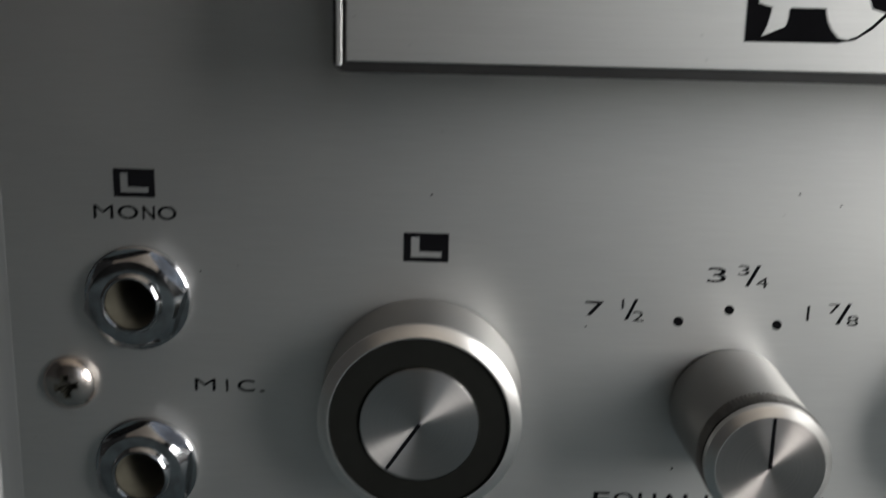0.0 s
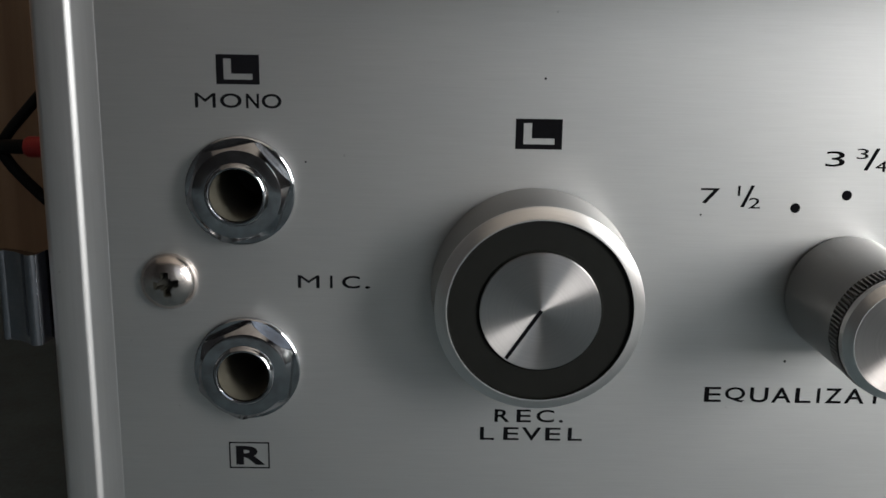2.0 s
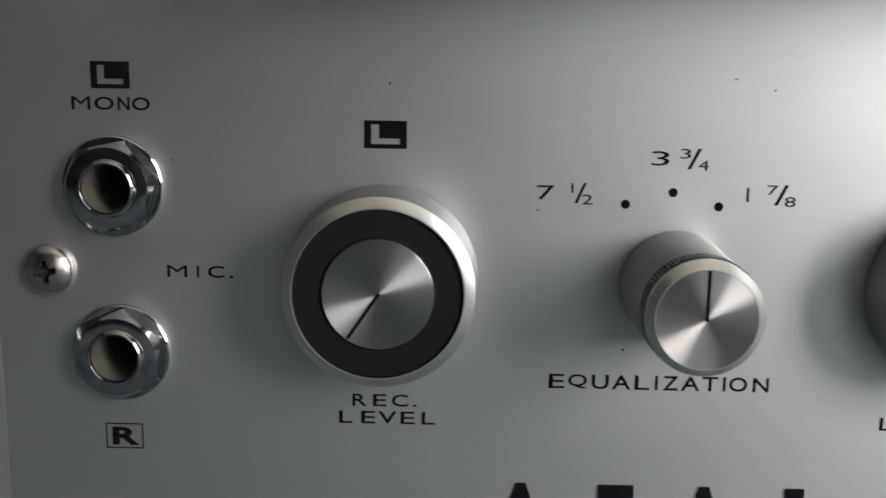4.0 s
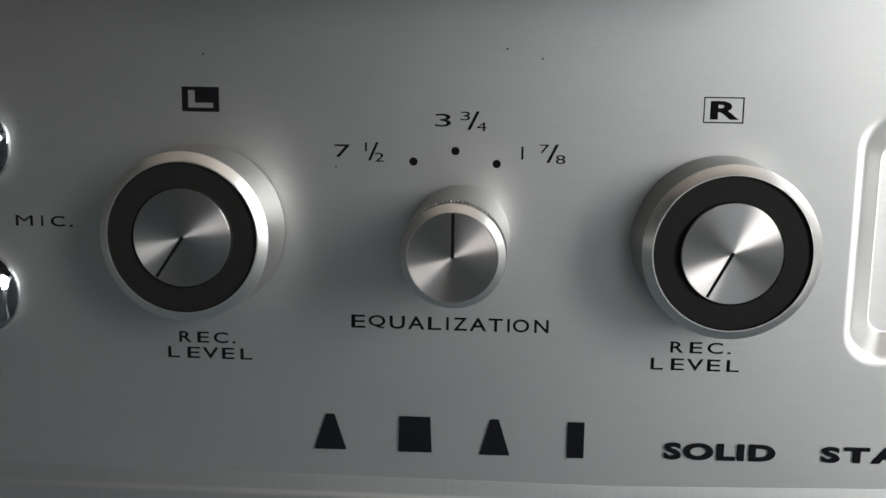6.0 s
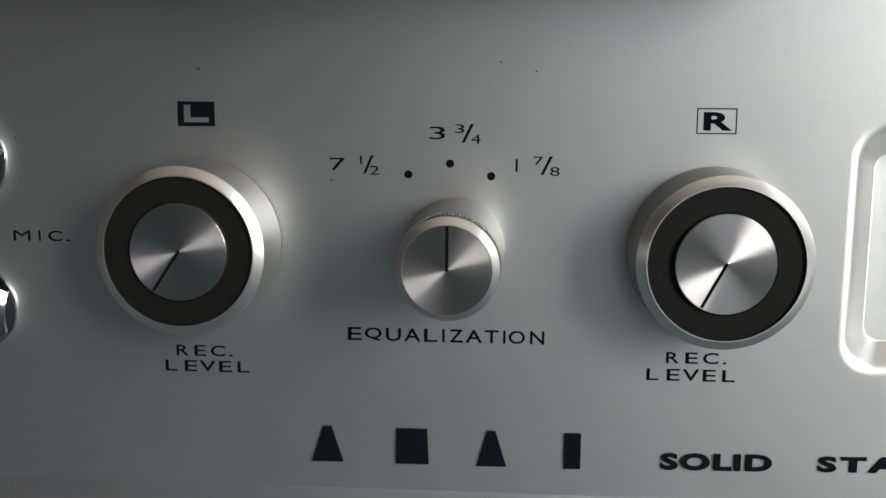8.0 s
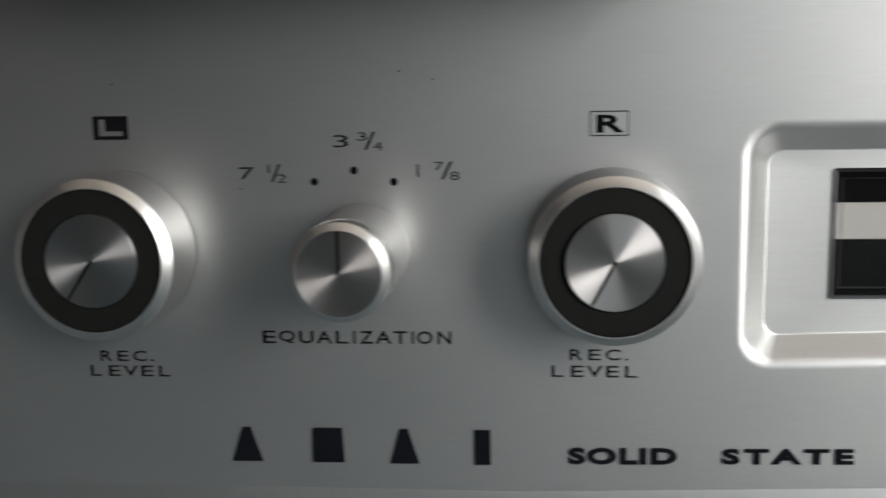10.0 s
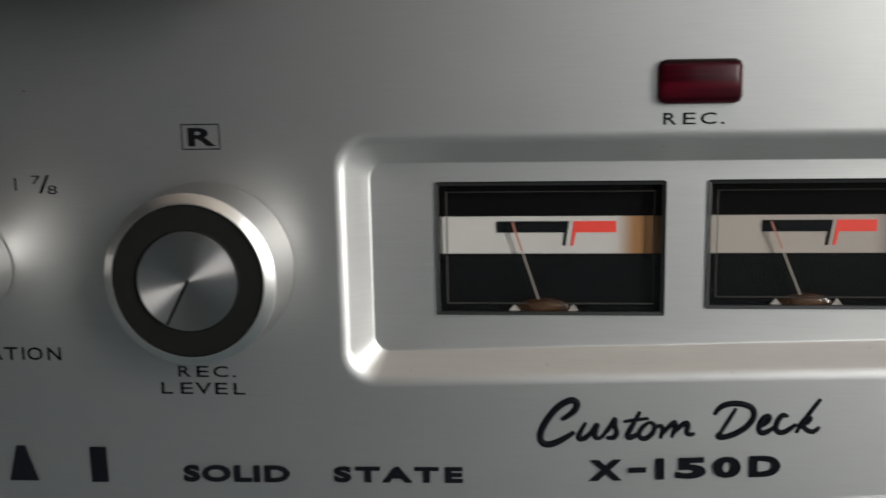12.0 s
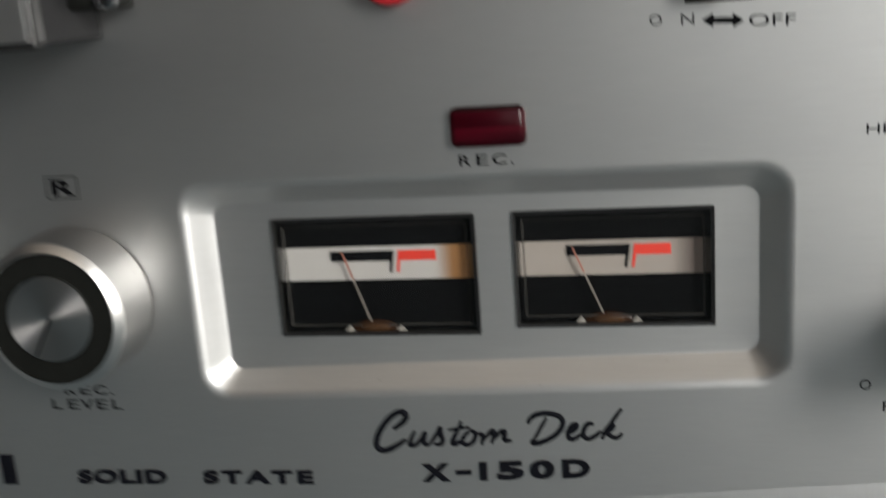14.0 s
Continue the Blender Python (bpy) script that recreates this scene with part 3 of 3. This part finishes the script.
def left_mark(x0, x1, z0, z1):
    """Black block with an open L."""
    w, h = x1 - x0, z1 - z0
    ell = [(x0 + a * w, z0 + b * h) for a, b in ((.17, .16), (.84, .16), (.84, .36), (.35, .36), (.35, .86), (.17, .86))]
    part("channel_mark", pierced(rect(x0, x1, z0, z1), ell), INK, plate, (0, 0, 0), "black block with an open letter L", smooth=False)


def right_mark(x0, x1, z0, z1):
    """Thin frame round a bold R."""
    t, w, h = 0.17, x1 - x0, z1 - z0
    part("mark_frame", pierced(rect(x0, x1, z0, z1), rect(x0 + t, x1 - t, z0 + t, z1 - t)), INK, plate, (0, 0, 0), "thin black frame", smooth=False)
    part("channel_mark", letters([("R", x0 + .17 * w, x1 - .11 * w, z0 + .14 * h, z1 - .15 * h, 0.035)]), INK, plate, (0, 0, 0), "bold black letter R", smooth=False)


left_mark(-37.7, -32.7, 5.3, 8.72)
left_mark(-2.75, 2.75, -1.78, 1.8)
right_mark(-37.8, -32.7, -43.2, -39.6)
right_mark(72.0, 77.6, -2.2, 1.45)
REC_CELLS = ((0, 0.22), (0.32, 0.53), (0.61, 0.87), (0.94, 1.0))
LEVEL_CELLS = ((0, 0.14), (0.23, 0.38), (0.41, 0.60), (0.64, 0.79), (0.86, 1.0))
DIAL_CELLS = ((0, 0.072), (0.088, 0.175), (0.196, 0.274), (0.289, 0.374), (0.391, 0.459), (0.484, 0.497), (0.520, 0.590), (0.602, 0.688), (0.698, 0.770), (0.792, 0.805), (0.820, 0.903), (0.928, 1.0))
lettering(spaced("MONO", ((0, 0.24), (0.29, 0.54), (0.59, 0.74), (0.77, 1.0)), -40.3, -30.2, 2.55, 4.25))
lettering(spaced("MIC.", ((0, 0.30), (0.445, 0.48), (0.61, 0.86), (0.93, 1.0)), -28.7, -19.9, -19.2, -17.6))
lettering(spaced("REC.", REC_CELLS, -4.25, 4.4, -36.45, -34.75))
lettering(spaced("LEVEL", LEVEL_CELLS, -6.05, 6.9, -38.9, -37.15))
lettering(spaced("REC.", REC_CELLS, 69.15, 77.9, -35.75, -34.05))
lettering(spaced("LEVEL", LEVEL_CELLS, 66.4, 79.2, -38.4, -36.6))
lettering(spaced("EQUALIZATION", DIAL_CELLS, 22.0, 51.3, -33.4, -31.4))
lettering(spaced("REC.", REC_CELLS, 139.1, 147.2, 0.46, 2.05))


def fraction(whole, a, b, x, fx, z):
    """A whole number and a slanted fraction; x and fx are their left edges, z the baseline."""
    near = -0.95 if a == "1" else 0.0
    lettering([(whole, x, x + (0.32 if whole == "1" else 2.3), z, z + 1.85, 0.0), (a, fx, fx + (0.28 if a == "1" else 1.4), z + 0.95, z + 2.2, 0.0),
               (b, fx + 2.35 + near, fx + 3.75 + near, z - 0.55, z + 0.75, 0.0), ("/", fx + 1.0 + near * 0.6, fx + 2.75 + near * 0.8, z - 0.4, z + 2.25, 0.0)])


fraction("7", "1", "2", 19.6, 24.05, -8.0)
fraction("3", "3", "4", 34.15, 37.8, -3.35)
fraction("1", "7", "8", 46.6, 49.2, -7.85)
for dx, dz in ((31.1, -8.43), (37.16, -6.81), (43.12, -8.55)):
    part("dial_dot", lathe([(0, -0.04), (0.6, -0.04), (0.6, 0)], 24), INK, plate, (dx, 0, dz), smooth=False)

for dx, dz, r in ((0.55, 6.5, 0.13), (44.3, 7.7, 0.13), (49.3, 6.4, 0.12), (31.7, -27.9, 0.16), (19.8, -9.4, 0.12), (-27.5, -3.7, 0.1)):
    part("pit", lathe([(0, -0.02), (r, -0.02), (r * 1.1, 0)], 10), INK, plate, (dx, 0, dz), smooth=False)

# maker's mark: four plain dark blocks
for a, b, c0, c1 in ((16.3, 21.2, 18.1, 19.4), (29.2, 34.25, 29.3, 34.0), (41.5, 46.0, 43.0, 44.3), (54.6, 57.1, 54.6, 57.1)):
    part("maker_block", prism([(a, -52.5), (b, -52.45), (c1, -46.95), (c0, -46.95)], -0.35, 0), NAVY, plate, (0, 0, 0), "plain dark raised block", smooth=False)
lettering([("SOLID", 69.0, 85.3, -52.15, -49.55, 0.04, 1.12)], 0.35, label="bold raised dark lettering", slope=0.013)
lettering([("STATE", 92.0, 111.2, -51.75, -49.35, 0.04, 1.3)], 0.35, label="bold raised dark lettering", slope=0.015)
MODEL_CELLS = ((0, 0.17), (0.205, 0.30), (0.35, 0.395), (0.455, 0.615), (0.65, 0.795), (0.84, 1.0))
lettering(spaced("X-150D", MODEL_CELLS, 129.6, 156.4, -50.75, -47.65, 0.045), 0.35, label="bold raised dark lettering", slope=0.048)


def script(strokes, x, z, wide, tall, label):
    """Slanted joined writing: soft strokes on a letter grid, as one raised shape."""
    cu = bpy.data.curves.new("script", "CURVE")
    cu.dimensions, cu.bevel_depth, cu.bevel_resolution, cu.resolution_u, cu.use_fill_caps = "3D", 0.42, 3, 6, True
    for stroke, heavy in strokes:
        sp = cu.splines.new("NURBS")
        sp.points.add(len(stroke) - 1)
        for n, (p, (u, v)) in enumerate(zip(sp.points, stroke)):
            p.co = (x + u * wide, 0, z + v * tall + 0.03 * u * wide, 1)
            p.radius = heavy * (0.65 if n in (0, len(stroke) - 1) else 1.0)
        sp.use_endpoint_u, sp.order_u = True, 3
    tmp = bpy.data.objects.new("script", cu)
    scene.collection.objects.link(tmp)
    bpy.context.view_layer.update()
    me = bpy.data.meshes.new_from_object(tmp.evaluated_get(bpy.context.evaluated_depsgraph_get()))
    bpy.data.objects.remove(tmp)
    bm = bmesh.new()
    bm.from_mesh(me)
    bmesh.ops.scale(bm, vec=(1, 0.9, 1), verts=bm.verts)
    part("lettering", bm, NAVY, plate, (0, 0, 0), label, angle=60)


BIG_C = ([(8.5, 9.2), (13.0, 11.5), (14.2, 15.0), (11.5, 16.0), (7.0, 13.5), (2.5, 8.0), (0.8, 3.0), (3.0, 0.5), (8.0, 1.8), (13.0, 5.0)], 1.2)
LOW_U = ([(16.8, 8.2), (14.5, 4.5), (14.2, 2.5), (16.5, 2.7), (19.0, 5.0), (21.0, 8.2), (19.8, 4.5), (20.2, 2.5), (22.0, 3.0)], 0.95)
LOW_S = ([(22.0, 3.0), (25.5, 7.0), (26.8, 9.8), (26.5, 7.0), (27.5, 4.5), (26.2, 2.5), (23.8, 3.0)], 0.95)
LOW_T = ([(35.0, 11.5), (32.0, 6.0), (30.5, 3.0), (32.5, 2.8), (35.0, 4.5)], 1.0)
T_BAR = ([(29.5, 8.2), (33.5, 8.9), (38.0, 9.2)], 0.8)
LOW_O = ([(38.0, 8.0), (35.2, 6.0), (34.5, 3.0), (37.0, 2.2), (39.8, 4.5), (40.2, 7.5), (38.0, 8.0)], 0.9)
LOW_M = ([(40.4, 6.2), (43.8, 8.3), (42.0, 2.5)], 0.95)
M_HUMP = ([(42.2, 3.5), (45.5, 7.5), (47.5, 8.0), (45.8, 2.8)], 0.95)
M_TAIL = ([(46.0, 3.8), (49.0, 7.2), (51.5, 7.8), (50.2, 3.0), (53.5, 4.0)], 0.95)
script([BIG_C, LOW_U, LOW_S, LOW_T, T_BAR, LOW_O, LOW_M, M_HUMP, M_TAIL], 121.95, -45.8, 0.42, 0.45, "slanted raised dark script")
BIG_D = ([(7.5, 10.0), (4.5, 5.5), (1.5, 0.5)], 0.9)
D_BOWL = ([(0.0, 8.0), (1.5, 11.0), (7.5, 12.0), (13.5, 10.5), (14.0, 6.5), (10.0, 2.5), (4.0, 0.2), (0.5, 0.5), (2.5, 2.0)], 1.05)
LOW_E = ([(15.5, 3.5), (18.5, 5.0), (19.5, 7.3), (17.5, 7.3), (15.5, 4.5), (15.8, 1.5), (18.5, 1.7), (21.5, 4.0)], 0.95)
LOW_C = ([(25.5, 7.0), (24.0, 8.0), (22.0, 6.0), (21.2, 3.0), (23.0, 1.3), (26.0, 2.5), (28.5, 4.5)], 0.95)
LOW_K = ([(36.5, 12.7), (32.5, 8.0), (28.5, 1.5)], 0.95)
K_ARM = ([(29.0, 3.5), (31.5, 6.5), (33.5, 6.7), (32.5, 5.0), (30.2, 4.3), (32.5, 2.0), (35.0, 1.7), (36.5, 3.5)], 0.9)
script([BIG_D, D_BOWL, LOW_E, LOW_C, LOW_K, K_ARM], 147.05, -44.0, 0.397, 0.44, "slanted raised dark script")
lettering([("O", 167.0, 168.7, 18.9, 20.35, 0.0), ("N", 171.25, 173.0, 18.75, 20.2, 0.0)])
lettering([("OFF", 180.2, 186.3, 18.05, 19.6, 0.0)], slope=-0.05)
lettering([("HE", 195.65, 199.0, 2.6, 3.95, 0.0)])
lettering([("O", 195.7, 197.3, -34.85, -33.3, 0.0), ("N", 199.6, 201.3, -34.85, -33.3, 0.0)])
lettering([("P", 199.0, 200.3, -38.2, -36.7, 0.0)])
part("arrow", prism([(174.0 + u, 19.2 - 0.063 * u + v) for u, v in ((0, 0), (1.5, 0.95), (1.5, 0.42), (4.1, 0.42), (4.1, 0.95), (5.6, 0), (4.1, -0.95), (4.1, -0.42), (1.5, -0.42), (1.5, -0.95))], -0.04, 0), INK, plate, (0, 0, 0), smooth=False)


# ---- level meters
def level_meter(m, bar, red, hub, tip):
    """Meter behind a clear window. bar and red: spans of the printed marks."""
    x0, x1, z0, z1 = m
    y0, card = WELL_Y - 0.5, WELL_Y + 1.8
    d = 0.05
    k = bmesh.new()
    a = rounded_ring(x0 + d, x1 - d, z0 + d, z1 - d, 0.5, y0 + 0.6, k, 3)
    b = rounded_ring(x0 + d, x1 - d, z0 + d, z1 - d, 0.5, y0 + 9, k, 3)
    bridge(k, a, b)
    k.faces.new(b)
    met = part("level_meter", k, DARK, deck, (0, 0, 0), "level meter with printed scale", smooth=False)
    zb0, zb1 = z1 - 10.8, z1 - 5.35
    part("scale_card", box(x0 + 0.1, x1 - 0.1, card + 0.4, card + 0.9, z0 + 0.1, z1 - 0.1), CARD_BLACK, met, (0, 0, 0), "black scale card", smooth=False)
    part("scale_band", box(x0 + 0.12, x1 - 0.12, card + 0.2, card + 0.4, zb0, zb1), CARD_TAN if x0 < 120 else CARD_GREY, met, (0, 0, 0), "off-white scale band, darker at one end", smooth=False)
    zt, zl, zd = zb1 - 0.7, zb1 - 2.35, zb1 - 4.3
    part("normal_mark", prism([(bar[0], zl), (bar[1] - 0.75, zl), (bar[1] - 1.0, zd), (bar[1] - 0.55, zd), (bar[1], zt), (bar[0], zt)], card + 0.1, card + 0.2), INK, met, (0, 0, 0), "black scale mark", smooth=False)
    part("over_mark", prism([(red[0], zd), (red[0] + 0.4, zd), (red[0] + 0.75, zl), (red[1], zl), (red[1], zt), (red[0] + 0.45, zt)], card + 0.1, card + 0.2), CARD_RED, met, (0, 0, 0), "orange-red scale mark", smooth=False)
    hx, hz = hub
    nd = Vector((tip[0] - hx, 0, tip[1] - hz))
    ang = math.degrees(math.atan2(nd.x, nd.z))
    for name, f0, f1, mat in (("needle", 0.0, 0.66, NEEDLE), ("needle_tip", 0.66, 1.0, NEEDLE_TIP)):
        bm = box(-0.13, 0.13, card - 1.05, card - 0.9, nd.length * f0, nd.length * f1)
        bmesh.ops.rotate(bm, cent=(0, 0, 0), matrix=Matrix.Rotation(radians(ang), 3, "Y"), verts=bm.verts)
        part(name, bm, mat, met, (hx, 0, hz), smooth=False)
    bm = bmesh.new()
    bmesh.ops.create_uvsphere(bm, u_segments=32, v_segments=16, radius=1.0)
    bmesh.ops.scale(bm, vec=(3.8, 0.55, 1.6), verts=bm.verts)
    floor_z = z0 + 0.5 - (hz - 0.3)
    bmesh.ops.bisect_plane(bm, geom=bm.verts[:] + bm.edges[:] + bm.faces[:], plane_co=(0, 0, floor_z), plane_no=(0, 0, -1), clear_outer=True)
    part("hub", bm, AMBER, met, (hx + 0.4, card - 0.8, hz - 0.3), "amber translucent needle hub")
    # added paler ellipse: the hub's ring highlight put into colour
    bm = bmesh.new()
    bmesh.ops.create_uvsphere(bm, u_segments=32, v_segments=12, radius=1.0)
    bmesh.ops.scale(bm, vec=(2.3, 0.3, 0.75), verts=bm.verts)
    part("hub_cap", bm, AMBER_PALE, met, (hx + 0.5, card - 1.2, hz + 0.05), "paler ellipse for the highlight on the hub")
    for s in (-1, 1):
        part("bracket", prism([(s * 3.5, floor_z), (s * 5.0, floor_z), (s * 4.2, floor_z + 0.9)], card - 1.2, card - 0.8), BRACKET, met, (hx + 0.4, 0, hz - 0.3), "dull pointed bracket", smooth=False)
    # clear cover with a bevelled inner edge
    for name, i0, i1, y, mat in (("cover_border", 0.08, 0.55, y0 + 0.1, GLOSS_BLACK), ("cover_edge", 1.5, 1.66, y0 + 1.1, EDGE)):
        rim = bmesh.new()
        outer = [rim.verts.new((x, y, z)) for x, z in rect(x0 + i0, x1 - i0, z0 + i0, z1 - i0)]
        inner = [rim.verts.new((x, y + 0.12, z)) for x, z in rect(x0 + i1, x1 - i1, z0 + i1, z1 - i1)]
        lower = [rim.verts.new((v.co.x, y + 0.6, v.co.z)) for v in inner]
        bridge(rim, outer, inner)
        bridge(rim, inner, lower)
        part(name, rim, mat, met, (0, 0, 0), "bevelled edge of the clear cover", smooth=False)
    pane = part("cover", box(x0 + 0.1, x1 - 0.1, y0 + 0.35, y0 + 0.45, z0 + 0.1, z1 - 0.1), CLEAR, met, (0, 0, 0), "clear plastic cover", smooth=False)
    pane.visible_shadow = False
    return met


level_meter(M1, (116.2, 126.7), (126.9, 133.4), (122.6, -25.9), (118.5, -13.4))
level_meter(M2, (153.8, 163.5), (163.6, 169.5), (159.6, -25.1), (154.8, -13.5))

# recording lamp, red button, slide switch
part("recording_lamp", box(-5.55, 5.55, -1.6, 0.5, -2.95, 2.95, 1.0, 2), RUBY, deck, (143.8, 0, 6.2), "dark ruby recording lamp lens", angle=50)
part("red_button", lathe([(4.5, 0.2), (4.5, -2.6), (4.1, -3.3), (3.0, -3.7), (0, -3.8)], 48), RED, deck, (131.2, 0, 28.6), "round red push button")
sw = part("slide_switch", box(-4.7, 4.7, -0.3, 0.5, -2.6, 2.6, 0.15), GLOSS_BLACK, deck, (176.4, 0, 24.2), "black slide switch plate")
part("slider", box(-2.5, 2.5, -3.0, -0.3, -2.2, 2.2, 0.3), BLACK, sw, (174.6, 0, 24.2))

# ---- head cover
HX0, HX1, HZ0, HZ1, HY = -8.95, 86.4, 22.0, 92.0, -19.0
cover = part("head_cover", box(HX0 + 0.5, HX1 - 0.5, HY + 2.0, 0.0, HZ0 + 0.4, HZ1, 0.6), CASE, deck, (0, 0, 0), "dark grey head cover body")
fp = bmesh.new()
o = rounded_ring(HX0, HX1, HZ0, HZ1, 1.2, HY + 2.0, fp, 4)
o2 = rounded_ring(HX0, HX1, HZ0, HZ1, 1.2, HY, fp, 4)
bridge(fp, o, o2)
fp.faces.new(o2)
fp.faces.new(o[::-1])
part("cover_rim", fp, GLOSS_BLACK, cover, (0, 0, 0), "black rim of the head cover", smooth=False)
part("cover_plate", box(HX0 + 1.3, HX1 - 1.3, HY - 0.35, HY, HZ0 + 1.05, HZ1 - 1.2, 0.15), ALU, cover, (0, 0, 0), "brushed aluminium cover plate", smooth=False)
for x in (HX0 + 0.35, HX1 - 0.95):
    part("cover_strip", box(x, x + 0.6, HY - 0.3, HY, HZ0 + 0.6, HZ1 - 0.8, 0.1), TRIM, cover, (0, 0, 0), "bright strip", smooth=False)
EMBLEM = [(31.0, 25.85), (39.9, 25.9), (41.6, 26.2), (43.1, 27.2), (44.4, 28.5), (45.2, 30.0), (45.6, 33.0), (45.6, 41.0), (31.0, 41.0)]
part("maker_emblem", prism(EMBLEM, HY - 0.42, HY - 0.35), INK, cover, (0, 0, 0), "black emblem block", smooth=False)
WING = [(32.1, 38.0), (32.1, 29.5), (33.4, 29.15), (33.25, 28.3), (33.05, 27.4), (32.6, 26.4), (34.8, 27.35), (35.0, 28.1), (35.0, 28.9), (35.2, 29.15), (38.55, 29.15),
        (38.6, 28.7), (38.85, 27.9), (39.3, 27.1), (40.0, 26.4), (40.8, 26.25), (41.75, 26.6), (43.1, 27.65), (44.2, 28.8), (42.9, 29.2), (42.6, 30.0), (42.6, 38.0)]
part("emblem_wing", prism(WING, HY - 0.47, HY - 0.42), ALU, cover, (0, 0, 0), "plain silver emblem shape", smooth=False)
lever = part("cue_lever", box(-1.0, 6.0, -9.0, 0, -2.2, 2.2, 0.8), BLACK, deck, (85.8, 0, 28.8), "black cue lever")
part("lever_tip", lathe([(0, -9.9), (1.2, -9.7), (1.7, -9.0), (1.7, -8.0), (0, -8.0)], 24), CHROME, lever, (91.4, 0, 28.0))

# ---------------------------------------------------------------- cables behind the deck
cord = thing("audio_cable", (-190, 150, TABLE_Z), "black audio cable with a red plug, beside the deck", "cable")
cable("cable", [(-260, 180, TABLE_Z + 2), (-215, 160, TABLE_Z + 2), (-180, 130, -45), (-137, 122, -27), (-116.9, 120, -20.5), (-112.9, 120, -20.5)], 1.35, RUBBER, cord)
relief = lathe([(0, 0), (1.4, 0), (1.7, 9), (1.7, 13), (0, 13)], 24)
bmesh.ops.rotate(relief, cent=(0, 0, 0), matrix=Matrix.Rotation(radians(-90), 3, "Z"), verts=relief.verts)
part("strain_relief", relief, RUBBER, cord, (-120.9, 120, -20.5))
plug = lathe([(0, 0), (2.0, 0), (2.5, 0.8), (2.6, 12), (2.0, 13), (0, 13)], 24)
bmesh.ops.rotate(plug, cent=(0, 0, 0), matrix=Matrix.Rotation(radians(-90), 3, "Z"), verts=plug.verts)
part("plug", plug, RED_PLUG, cord, (-107.9, 120, -20.5), "red plug")
cord2 = thing("audio_cable", (-60, 160, TABLE_Z), "thin black cable looped beside the tape deck", "cable")
cable("cable", [(-52, 120, 54), (-70, 120, 34), (-100.5, 121, -6), (-115.0, 122, -19), (-115.0, 123, -24), (-101.0, 123, -38), (-82, 130, -58), (-70, 160, TABLE_Z + 2), (-68, 190, TABLE_Z + 2)], 1.35, RUBBER, cord2)
